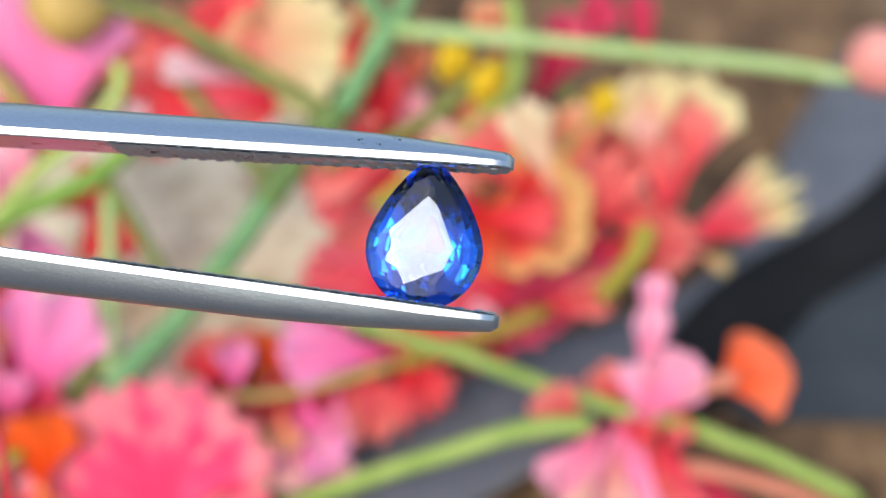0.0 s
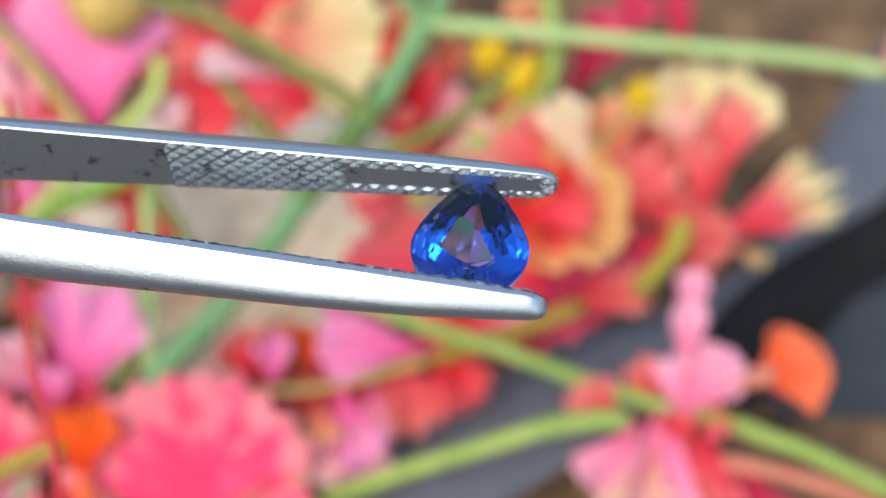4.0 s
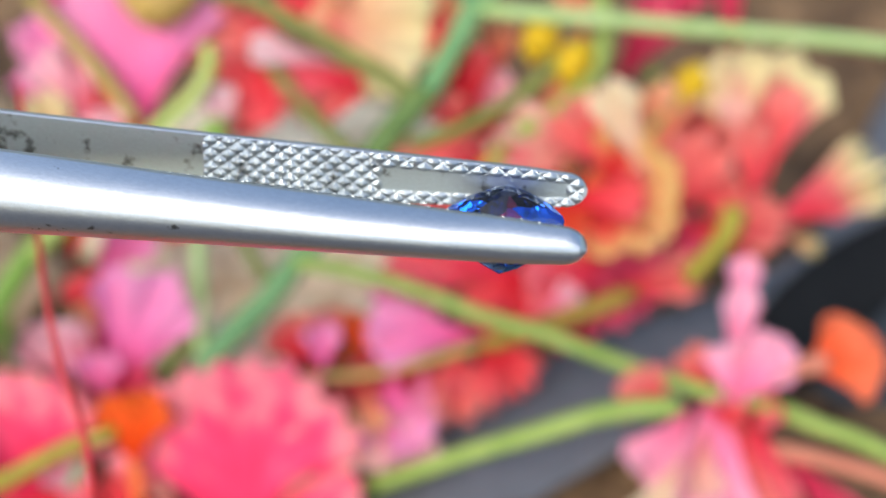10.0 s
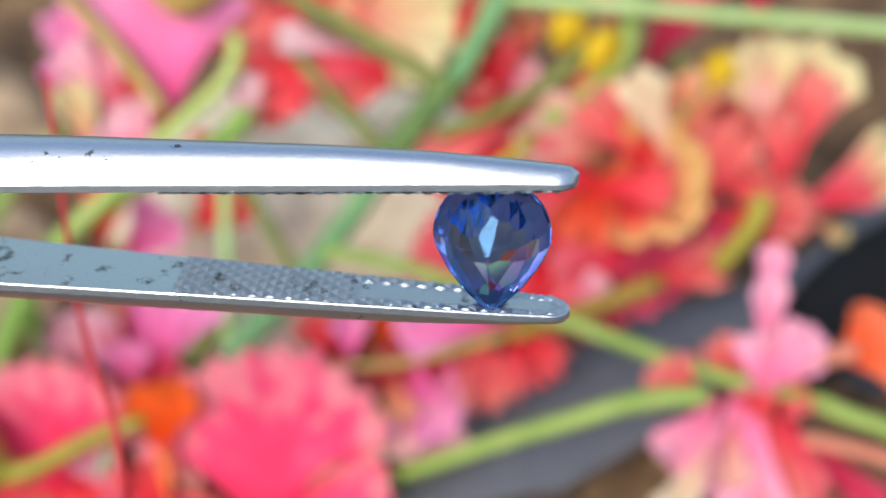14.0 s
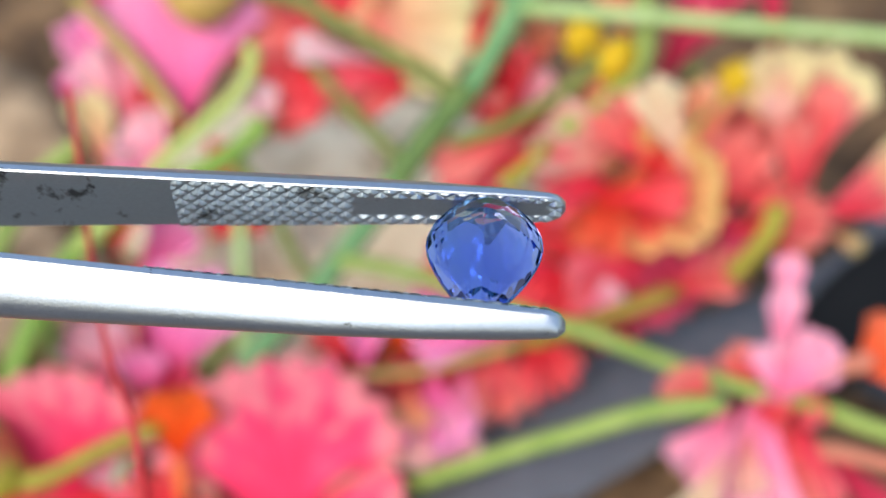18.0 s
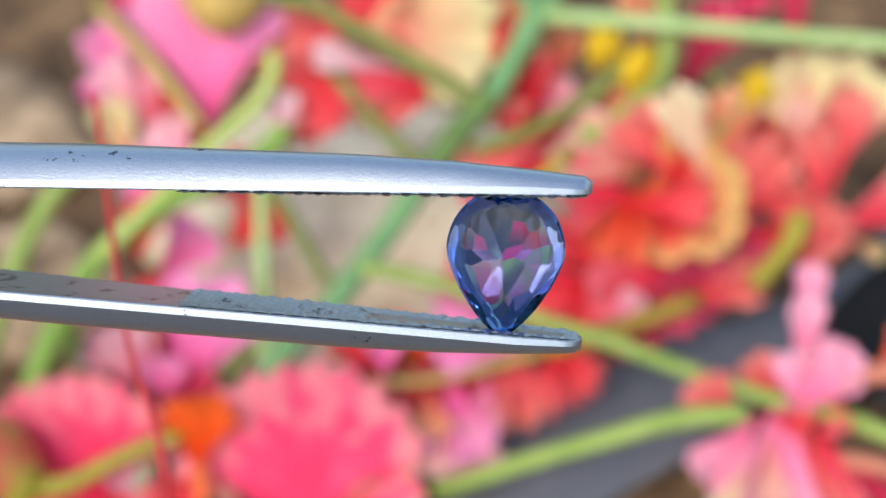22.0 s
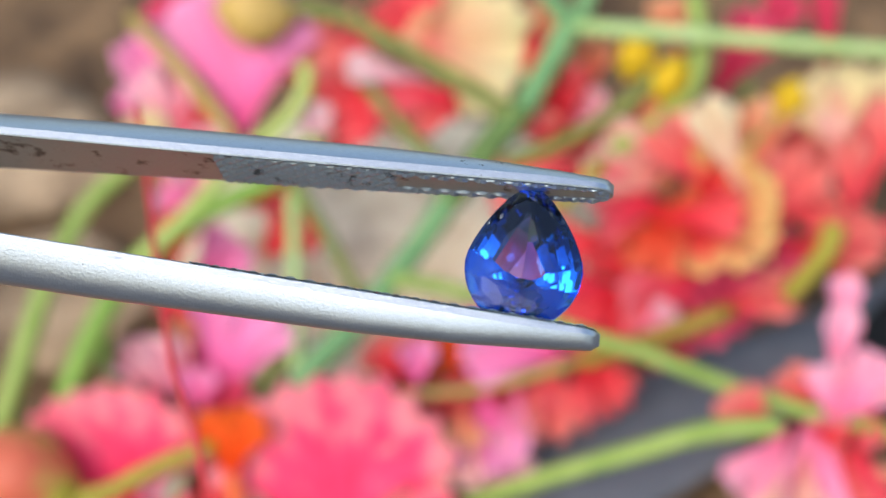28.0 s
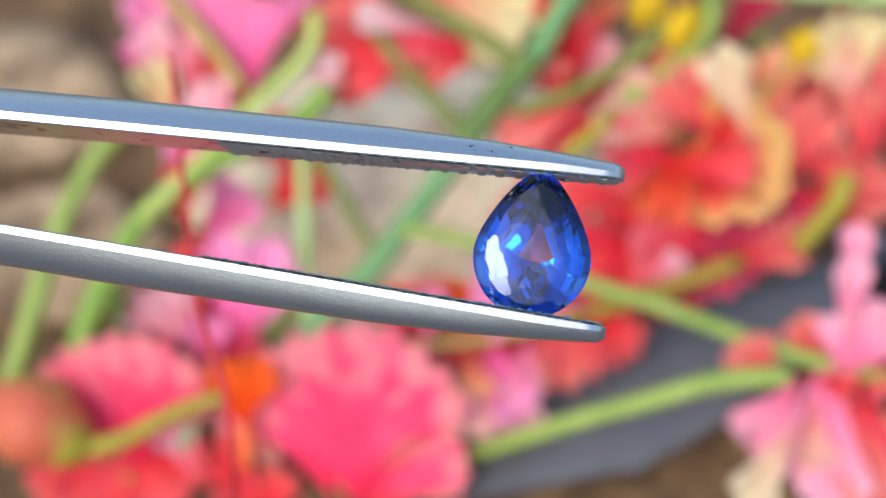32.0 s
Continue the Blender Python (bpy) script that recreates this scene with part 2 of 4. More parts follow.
PALESALMON = petal_material("pale salmon petal", (0.86, 0.20, 0.18), (0.92, 0.40, 0.34), (0.93, 0.58, 0.48))
PEACH = petal_material("peach petal", (0.88, 0.13, 0.10), (0.93, 0.32, 0.19), (0.94, 0.54, 0.32))

GREEN = speckled("blue-green stem", (0.11, 0.27, 0.10), (0.21, 0.40, 0.16), 260, 0.5, 0.15, 0.0002)
LIME = speckled("yellow-green stem", (0.24, 0.37, 0.06), (0.40, 0.51, 0.13), 260, 0.5, 0.15, 0.0002)
PALEGREEN = speckled("pale green stem", (0.34, 0.52, 0.16), (0.52, 0.66, 0.30), 260, 0.5, 0.15, 0.0002)
OLIVELIME = speckled("olive-yellow stem", (0.28, 0.235, 0.015), (0.43, 0.37, 0.045), 260, 0.5, 0.15, 0.0002)
PALELIME = speckled("pale lime stem", (0.38, 0.50, 0.09), (0.57, 0.66, 0.21), 260, 0.5, 0.15, 0.0002)
OLIVEBROWN = speckled("olive-brown stem", (0.28, 0.18, 0.02), (0.40, 0.26, 0.04), 260, 0.5, 0.15, 0.0002)
TANSTALK = speckled("tan-olive stem", (0.36, 0.26, 0.06), (0.54, 0.40, 0.13), 260, 0.5, 0.15, 0.0002)
THROAT = speckled("dark throat", (0.26, 0.07, 0.03), (0.38, 0.12, 0.05), 300, 0.7, 0.2, 0.0002)
OLIVEGREEN = speckled("olive-green joint", (0.085, 0.16, 0.035), (0.17, 0.27, 0.07), 260, 0.5, 0.15, 0.0002)
OLIVE = speckled("olive stem", (0.13, 0.17, 0.03), (0.26, 0.29, 0.065), 260, 0.5, 0.15, 0.0002)
LEAFGREEN = speckled("grass-green stalk", (0.16, 0.32, 0.04), (0.30, 0.46, 0.08), 260, 0.5, 0.15, 0.0002)
ORANGECLAW = speckled("orange claw", (0.80, 0.12, 0.02), (0.90, 0.22, 0.05), 260, 0.5, 0.15, 0.0002)
REDSTALK = speckled("red filament", (0.52, 0.02, 0.03), (0.68, 0.05, 0.06), 260, 0.5, 0.15, 0.0002)
SALMONSTALK = speckled("salmon stalk", (0.56, 0.16, 0.10), (0.70, 0.28, 0.18), 260, 0.5, 0.15, 0.0002)
YELLOW = speckled("yellow anther", (0.58, 0.35, 0.004), (0.72, 0.47, 0.008), 500, 0.7, 0.3, 0.0002)
BUDSKIN = speckled("bud skin", (0.52, 0.35, 0.08), (0.68, 0.44, 0.14), 90, 0.5, 0.2, 0.0003)
BUDFLAME = speckled("flame bud skin", (0.62, 0.13, 0.07), (0.42, 0.40, 0.07), 60, 0.5, 0.2, 0.0003, span=(0.55, 0.80))
BUDPINK = speckled("pink bud skin", (0.74, 0.20, 0.20), (0.84, 0.42, 0.34), 90, 0.5, 0.2, 0.0003)
SOIL = earth("brown soil", (0.045, 0.024, 0.012), (0.31, 0.185, 0.092), (0.105, 0.105, 0.115))
STONE = speckled("pale beige stone", (0.50, 0.36, 0.19), (0.92, 0.80, 0.57), 190, 0.85, 0.7, 0.001, 6.0, span=(0.50, 0.73))
BROWNSTONE = speckled("light brown stone", (0.11, 0.068, 0.038), (0.54, 0.39, 0.245), 120, 0.85, 0.7, 0.001, 6.0, span=(0.54, 0.82))
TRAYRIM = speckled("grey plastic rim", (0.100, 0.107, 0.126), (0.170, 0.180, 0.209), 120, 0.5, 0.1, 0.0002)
# near-black because the wall's shade is put into the plastic's colour
TRAYWALL_SHADE = speckled("grey plastic wall with painted shade", (0.008, 0.008, 0.009), (0.016, 0.017, 0.018), 120, 0.7, 0.1, 0.0002, spec=0.2)
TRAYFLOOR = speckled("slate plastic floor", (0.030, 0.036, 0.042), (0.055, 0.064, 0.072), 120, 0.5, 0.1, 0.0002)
STEEL = steel("brushed steel", (0.66, 0.715, 0.775), 0.31, 0.0, 1.3)
STEEL_IN = steel("stained steel", (0.62, 0.71, 0.73), 0.32, 1.0)
STEEL_GRIP = steel("knurled steel", (0.57, 0.64, 0.67), 0.38, 0.5)
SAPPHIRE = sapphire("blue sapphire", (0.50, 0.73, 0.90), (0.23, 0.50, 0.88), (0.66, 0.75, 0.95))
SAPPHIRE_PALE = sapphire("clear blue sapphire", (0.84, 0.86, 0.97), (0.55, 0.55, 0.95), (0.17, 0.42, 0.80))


# ---- building helpers ----
def spot(u, v, h=0.0):
    """A place among the flowers: u to the side and v up across the view, h towards the eye over the bed's slope; millimetres."""
    w = -0.05 * v + h
    k = (1 - w / REACH)
    return (EU * (u * k) + EV * (v * k) + EW * w) * MM + Vector((0, 0, LIFT * MM))


def on_level(u, v, z):
    """Where the line of sight through (u, v) meets the height z, millimetres."""
    eye = EW * REACH + Vector((0, 0, LIFT))
    way = EU * u + EV * v - EW * REACH
    return (eye + way * ((z - eye.z) / way.z)) * MM


def mesh_of(name, verts, faces, smooth=True, uvs=None):
    me = bpy.data.meshes.new(name)
    me.from_pydata([tuple(v) for v in verts], [], faces)
    me.polygons.foreach_set("use_smooth", [smooth] * len(faces))
    if uvs is not None:
        lay = me.uv_layers.new(name="UVMap")
        flat = [c for loop in me.loops for c in uvs[loop.vertex_index]]
        lay.data.foreach_set("uv", flat)
    me.update()
    return me


def part(name, me, material, parent, label=""):
    me.materials.append(material)
    ob = new(name, me)
    ob.parent = parent
    if parent is not None:
        ob.matrix_parent_inverse = parent.matrix_basis.inverted()
    return tagged(ob, label)


def smooth_line(pts, steps=6):
    """A soft curve through the points."""
    p = [pts[0] + (pts[0] - pts[1]), *pts, pts[-1] + (pts[-1] - pts[-2])]
    out = []
    for i in range(1, len(p) - 2):
        for k in range(steps):
            t = k / steps
            out.append(0.5 * (2 * p[i] + (p[i + 1] - p[i - 1]) * t + (2 * p[i - 1] - 5 * p[i] + 4 * p[i + 1] - p[i + 2]) * t * t
                              + (3 * p[i] - p[i - 1] - 3 * p[i + 1] + p[i + 2]) * t ** 3))
    return out + [p[-2]]


def tube(name, pts, r0, r1, ring=10, knobs=0.06):
    """A stem through the points, tapering from r0 to r1 (metres), with rounded ends and slight swellings."""
    line = smooth_line(pts)
    n = len(line)
    verts, faces = [], []
    side = None
    for i, c in enumerate(line):
        d = (line[min(i + 1, n - 1)] - line[max(i - 1, 0)]).normalized()
        side = (Vector((0.3, 0.2, 0.9)) if side is None else side)
        side = (side - d * side.dot(d)).normalized()
        up = d.cross(side)
        f = i / (n - 1)
        r = (r0 + (r1 - r0) * f) * (1 + knobs * noise.noise(c * 300)) * (0.55 if i in (0, n - 1) else 1)
        for k in range(ring):
            a = 2 * math.pi * k / ring
            verts.append(c + (side * math.cos(a) + up * math.sin(a)) * r)
    for i in range(n - 1):
        for k in range(ring):
            a, b = i * ring + k, i * ring + (k + 1) % ring
            faces.append((a, b, b + ring, a + ring))
    faces += [tuple(reversed(range(ring))), tuple(range((n - 1) * ring, n * ring))]
    return mesh_of(name, verts, faces)


def stem(parent, name, pts, width, material, h=0.0, end=None, label=""):
    """pts: (u, v) or (u, v, h) along the stem; width in millimetres."""
    line = [spot(p[0], p[1], p[2] if len(p) > 2 else h) for p in pts]
    return part(name, tube(name, line, width / 2 * MM, (end or width) / 2 * MM), material, parent, label)


def foot(parent, u, v, h, width, material):
    """The lower end of a spray's stalk, down into the soil."""
    top = spot(u, v, h)
    low = Vector((top.x + 0.004, top.y + 0.012, -0.001))
    mid = (top + low) / 2 + Vector((0.002, 0.001, 0))
    return part("stalk", tube("stalk", [top, mid, low], width / 2 * MM, width / 2 * MM), material, parent)


def petal(parent, base, tip, spread, material, h0=0.0, h1=4.0, ruffle=0.8, frill=0.05, cup=0.5, rows=14, cols=26, teeth=0):
    """One ruffled petal: a fan from its claw at base to its rim at tip ((u, v), millimetres), spread degrees to each side."""
    b, t = spot(*base, h0), spot(*tip, h1)
    along = t - b
    length = along.length
    y = along.normalized()
    x = (y.cross(EW)).normalized()
    z = x.cross(y)
    seed = random.random() * 50
    waves, fine = random.choice((3, 4, 5)), random.choice((9, 11, 13))
    fine = teeth or fine
    half = radians(spread)
    verts, faces, uvs = [], [], []
    for i in range(rows + 1):
        r = i / rows
        for j in range(cols + 1):
            s = 2 * j / cols - 1
            a = s * half * (0.55 + 0.45 * r)
            rim = 1 - 0.16 * abs(s) ** 3 + 0.06 * noise.noise(Vector((s * 2, seed, 0)))
            rr = length * r * (1 + (rim - 1) * r + frill * r ** 5 * (math.sin(fine * s * math.pi / 2 + seed) + noise.noise(Vector((s * 9, seed, 3)))))
            lift = MM * (1.7 * ruffle * r ** 2 * math.sin(waves * s * math.pi / 2 + seed) + 0.22 * ruffle * r ** 6 * math.sin(fine * s * 1.7 + seed)
                         + cup * 2.0 * (s * s) * r - cup * 3.2 * r * (1 - r) + 1.3 * r * noise.noise(Vector((s * 2.4, r * 3, seed))))
            verts.append(b + x * (rr * math.sin(a)) + y * (rr * math.cos(a)) + z * lift)
            uvs.append((s * 0.5 + 0.5, r))
    n = len(verts)
    thick = 0.00016
    verts += [v - z * thick for v in verts]
    uvs += uvs
    w = cols + 1
    for i in range(rows):
        for j in range(cols):
            q = (i * w + j, i * w + j + 1, (i + 1) * w + j + 1, (i + 1) * w + j)
            faces += [q, tuple(k + n for k in reversed(q))]
    edge = [rows * w + j for j in range(w)]
    for a, c in zip(edge, edge[1:]):
        faces.append((a, c, c + n, a + n))
    for j in (0, cols):
        for i in range(rows):
            a, c = i * w + j, (i + 1) * w + j
            faces.append((c, a, a + n, c + n) if j == 0 else (a, c, c + n, a + n))
    return part("petal", mesh_of("petal", verts, faces, True, uvs), material, parent)


def blob(name, centre, along, length, radius, material, parent, label="", rough=0.10, ring=14, rows=10, blunt=0.8):
    """A plump body such as a bud or an anther, drawn along a direction; metres."""
    d = along.normalized()
    x = d.orthogonal().normalized()
    y = d.cross(x)
    verts, faces = [], []
    for i in range(rows + 1):
        f = i / rows
        r = radius * max(math.sin(math.pi * f), 0.02) ** blunt
        for k in range(ring):
            a = 2 * math.pi * k / ring
            q = 1 + rough * noise.noise(Vector((math.cos(a) * 1.5, math.sin(a) * 1.5, f * 3 + centre.x * 900)))
            verts.append(centre + d * (length * (f - 0.5)) + (x * math.cos(a) + y * math.sin(a)) * r * q)
    for i in range(rows):
        for k in range(ring):
            a, b = i * ring + k, i * ring + (k + 1) % ring
            faces.append((a, b, b + ring, a + ring))
    faces += [tuple(reversed(range(ring))), tuple(range(rows * ring, (rows + 1) * ring))]
    return part(name, mesh_of(name, verts, faces), material, parent, label)


def spray(name, label, group=""):
    e = new(name)
    return tagged(e, label, "flower", group)


def flower(parent, u, v, h, size, label, material=None):
    """A flower's green cup, under which its petals and stamens are hung."""
    c = spot(u, v, h)
    return blob("flower", c, EW + EV * 0.2, size * 1.3 * MM, size * 0.5 * MM, material or LIME, parent, label)


def stamen(parent, base, tip, h, knob=1.7):
    """A thin filament with a yellow anther at its tip."""
    pts = [spot(*base, h), spot((base[0] + tip[0]) / 2 + 0.4, (base[1] + tip[1]) / 2 + 0.3, h + 1.2), spot(*tip, h + 1)]
    part("filament", tube("filament", pts, 0.0004, 0.0003, 8), LIME, parent)
    blob("anther", pts[-1], EU * 0.5 + EV, knob * 2.5 * MM, knob * 0.85 * MM, YELLOW, parent, "yellow anther", 0.6)


# ---- ground ----
def ground():
    verts, faces, rings = [(0, 0, 0)], [], [0.02 * 1.5 ** k for k in range(21)]
    n = 96
    for r in rings:
        for k in range(n):
            a = 2 * math.pi * k / n
            x, y = r * math.cos(a), r * math.sin(a)
            verts.append((x, y, 0.0018 * noise.noise(Vector((x * 60, y * 60, 0))) if r < 0.4 else 0.0))
    faces += [(0, 1 + k, 1 + (k + 1) % n) for k in range(n)]
    for i in range(len(rings) - 1):
        for k in range(n):
            a, b = 1 + i * n + k, 1 + i * n + (k + 1) % n
            faces.append((a, a + n, b + n, b))
    me = mesh_of("ground", verts, faces)
    me.materials.append(SOIL)
    tagged(new("ground", me), "bare brown soil, rough and dry", "ground", "", "structure")


ground()


def stone(u, v, across, tall, label, material=None):
    """A flat pale stone, half sunk into the soil."""
    c = on_level(u, v, tall * 0.3)
    bm = bmesh.new()
    bmesh.ops.create_icosphere(bm, subdivisions=4, radius=1)
    for q in bm.verts:
        d = q.co.copy()
        k = 1 + 0.22 * noise.noise(d * 1.3 + c * 90) + 0.06 * noise.noise(d * 4 + c * 50)
        q.co = Vector((d.x * across * 0.5 * k, d.y * across * 0.36 * k, d.z * tall * 0.5 * k)) * MM
    for f in bm.faces:
        f.smooth = True
    me = bpy.data.meshes.new("stone")
    bm.to_mesh(me)
    bm.free()
    me.materials.append(material or STONE)
    ob = new("stone", me)
    ob.location = c
    tagged(ob, label, "stone")


stone(-14.6, 6.6, 62, 9, "pale beige flat stone lying on brown soil")
stone(-9.4, -5.1, 26, 8, "small pale beige stone lying on brown soil")
stone(-23.0, -11.6, 18, 7, "small pale beige stone lying on brown soil")
stone(-62.0, 14.0, 46, 8, "light brown flat stone lying on brown soil", BROWNSTONE)
stone(-55.0, -3.5, 34, 7, "light brown flat stone lying on brown soil", BROWNSTONE)


def strip(name, lines, material, parent, label):
    """A band whose cross-section runs through the given lines, smooth along its length."""
    rows = list(zip(*(smooth_line(p, 8) for p in lines)))
    k = len(lines)
    verts = [p for row in rows for p in row]
    faces = [(s * k + j, s * k + j + 1, (s + 1) * k + j + 1, (s + 1) * k + j) for s in range(len(rows) - 1) for j in range(k - 1)]
    return part(name, mesh_of(name, verts, faces), material, parent, label)


def tray():
    """A dark tray with a broad sloping rim that runs diagonally behind the flowers, and a steep inner wall with its
    shade painted in.
    """
    e = tagged(new("tray"), "dark grey plastic tray with a sloping rim, lying on the soil", "tray")
    edge = ((12.3, -28.3), (23.8, -21.7), (31.3, -16.2), (36.1, -10.7), (40.2, -4.4), (44.5, -0.1), (49.9, 3.4), (56.8, 7.0), (61.8, 10.7), (71.2, 19.6))
    back = ((-14.6, -33.7), (-1.6, -23.3), (7.5, -16.5), (19.9, -9.0), (27.7, -6.4), (35.8, -3.5), (44.3, 1.4), (50.4, 12.1), (53.0, 17.9), (59.5, 27.4))
    deep = ((14.7, -29.2), (29.0, -23.0), (38.7, -18.5), (45.2, -14.9), (50.4, -11.0), (52.4, -7.5), (56.0, -3.6), (61.7, -0.3), (69.3, 4.0), (79.0, 9.2))
    crest = [on_level(u, v, 7.0) for u, v in edge]
    outer = [on_level(u, v, 4.0) for u, v in back]
    inner = [on_level(u, v, 1.2) for u, v in deep]
    low = [Vector((p.x, p.y, 0)) for p in outer]
    lip = [c + (o - c) * 0.08 + Vector((0, 0, 0.0004)) for c, o in zip(crest, outer)]
    under = [p - Vector((0, 0, 0.0012)) for p in crest]
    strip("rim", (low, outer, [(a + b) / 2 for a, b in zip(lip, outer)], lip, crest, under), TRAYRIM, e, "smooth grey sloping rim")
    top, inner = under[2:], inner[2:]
    strip("wall", (top, [(a + b) / 2 - Vector((0, 0, 0.001)) for a, b in zip(top, inner)], inner, [Vector((p.x, p.y, 0)) for p in inner]), TRAYWALL_SHADE, e, "inner wall, near-black from shade put into its colour")
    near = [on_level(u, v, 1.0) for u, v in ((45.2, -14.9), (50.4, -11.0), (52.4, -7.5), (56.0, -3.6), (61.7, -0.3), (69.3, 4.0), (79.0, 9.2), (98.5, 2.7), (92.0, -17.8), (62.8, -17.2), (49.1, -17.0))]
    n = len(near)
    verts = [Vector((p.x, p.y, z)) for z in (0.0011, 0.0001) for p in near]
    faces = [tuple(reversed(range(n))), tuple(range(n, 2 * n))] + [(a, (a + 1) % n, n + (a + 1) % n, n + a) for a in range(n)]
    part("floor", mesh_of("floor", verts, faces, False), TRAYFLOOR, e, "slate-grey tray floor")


tray()

# ---- the upper spray: the blue-green stalk with its branches and its flame-coloured flowers ----
upper = spray("flower_spray", "spray of red, pink and cream ruffled flowers on green branching stalks", "flower sprays")
stem(upper, "main_stem", [(6.6, 29.2), (5.5, 27.2), (3.5, 23.5), (0.9, 19.2), (-2.5, 15.3), (-5.5, 11.6), (-8.4, 7.2), (-11.0, 3.4), (-14.4, -1.0), (-16.8, -4.2), (-20.1, -7.6), (-23.1, -10.6), (-25.5, -14.4)], 3.1, GREEN, 0, 3.0, "thick blue-green stalk")
stem(upper, "stem_joint", [(1.0, 19.4), (-2.3, 15.6), (-5.3, 11.8), (-7.8, 8.1)], 3.4, OLIVEGREEN, 0.4, 3.5, "swollen olive-green joint of the stalk")
stem(upper, "branch", [(6.8, 28.3), (4.0, 31.9), (3.0, 35.8)], 2.2, GREEN, 0)
stem(upper, "branch", [(7.0, 28.3), (8.5, 32.6), (9.5, 36.5)], 2.2, GREEN, 0)
stem(upper, "branch", [(6.6, 28.5), (20.5, 27.5), (33.5, 26.3), (51.0, 24.8), (61.2, 23.2)], 2.0, PALEGREEN, 1.0, 1.8, "straight pale green branch")
blob("bud", spot(64.4, 25.4, 1), EU + EV * 0.25, 0.0085, 0.0042, BUDPINK, upper, "plump pink flower bud")
stem(upper, "branch", [(0.1, 17.6), (-2.2, 19.5), (-6.1, 22.0), (-12.0, 25.5), (-16.2, 27.8), (-19.8, 29.6), (-26.3, 31.1)], 1.9, OLIVE, 1.0, 1.7, "olive-green side branch")
blob("bud", spot(-30.3, 30.3, 1), EU - EV * 0.15, 0.0100, 0.0042, BUDSKIN, upper, "olive-yellow flower bud")
stem(upper, "branch", [(-6.1, 10.5), (-7.7, 11.6), (-12.0, 15.7), (-16.5, 21.0), (-18.1, 22.8)], 1.9, OLIVE, -2, 1.6)
stem(upper, "branch", [(-14.4, -0.8), (-10.5, -1.2), (-4.2, -2.7), (1.7, -4.7), (7.5, -6.9), (14.0, -8.8), (20.5, -11.2), (27.0, -13.6), (33.5, -15.6), (37.4, -16.5), (41.7, -17.6), (46.2, -19.5), (51.0, -21.2), (62.1, -26.5)], 1.75, LIME, 2.0, 2.0, "long yellow-green side branch")
stem(upper, "branch", [(-5.2, 10.9), (-0.3, 13.1), (4.9, 14.9), (11.4, 18.6), (16.6, 22.8)], 1.7, OLIVE, -1)
stem(upper, "branch", [(9.5, 13.4), (14.4, 16.1), (18.6, 19.2), (20.8, 22.7), (21.1, 27.4), (20.5, 32.6)], 2.0, LIME, -2, 2.0)
stem(upper, "branch", [(-16.0, -3.6), (-18.7, -1.0), (-21.4, 3.8), (-24.2, 8.4), (-25.7, 11.1)], 1.7, OLIVE, -2, 1.5)
stem(upper, "branch", [(4.6, 8.0), (7.5, 10.1), (9.8, 12.7)], 2.4, OLIVELIME, -1, 1.6, "short olive-yellow flower stalk")
foot(upper, -25.7, -14.6, 0, 2.3, GREEN)

fl = flower(upper, -31.5, 13.4, -10, 2, "hot pink flower with a cream-yellow throat")
petal(fl, (-31.5, 14.7), (-32.4, 33.5), 38, PINK, -4, -1, 0.7, 0.02)
petal(fl, (-36.7, 15.7), (-43.3, 28.7), 27, PINK, -7, -3, 0.9, 0.03)
petal(fl, (-36.7, 13.1), (-42.4, 24.1), 25, PALE, -5, -2, 0.9, 0.03)
petal(fl, (-40.6, 9.2), (-43.3, 18.9), 20, CREAM, -4, -2, 0.7, 0.03)
petal(fl, (-41.9, 10.5), (-45.0, 22.2), 12, PINK, -8, -6, 0.7, 0.03)
petal(fl, (-33.1, 10.1), (-38.9, 15.3), 42, PALE, -3, -2, 0.6, 0.02)
petal(fl, (-30.8, 13.1), (-38.3, 19.6), 24, RED, -6, -4, 0.4, 0.02)
petal(fl, (-37.0, 22.2), (-40.9, 32.6), 24, CRIMSON, -8, -5, 0.4, 0.02)
petal(fl, (-22.9, 12.7), (-23.4, 19.9), 24, WHITEPINK, -2, -1, 0.4, 0.02)
petal(fl, (-31.5, 7.2), (-25.0, 10.8), 40, RED, -9, -8, 0.6, 0.03)
petal(fl, (-34.7, 5.3), (-39.3, 11.8), 40, PINK, -9, -8, 0.6, 0.03)

fl = flower(upper, -9.4, 21.5, -9, 2, "red flower with one broad cream petal")
petal(fl, (-12.6, 22.5), (-21.6, 17.1), 32, RED, -4, -2, 0.7, 0.03)
petal(fl, (-10.7, 22.2), (-15.5, 16.8), 30, RED, -6, -4, 0.7, 0.03)
petal(fl, (-18.5, 18.9), (-20.9, 13.6), 26, SALMON, -7, -6, 0.6, 0.03)
petal(fl, (-9.0, 22.2), (-19.8, 24.2), 12, WHITEPINK, -1, 0, 0.4, 0.02)
petal(fl, (-4.2, 20.3), (-17.2, 21.0), 17, ROSE, -3, -2, 0.6, 0.02)
petal(fl, (-4.7, 19.6), (-12.6, 17.5), 24, SALMON, -4, -3, 0.6, 0.02)
petal(fl, (-11.3, 27.4), (1.0, 23.8), 42, CREAM, -3, 0, 1.0, 0.05)
petal(fl, (-9.4, 26.7), (-2.9, 32.6), 42, CREAM, -4, -2, 1.0, 0.05)
petal(fl, (-5.5, 24.8), (-12.6, 28.3), 36, PEACH, -4, -2, 0.8, 0.03)
petal(fl, (-9.4, 24.8), (-13.9, 33.2), 46, RED, -6, -4, 0.8, 0.03)
petal(fl, (-14.6, 23.5), (-23.7, 27.4), 40, SALMON, -5, -3, 0.8, 0.03)
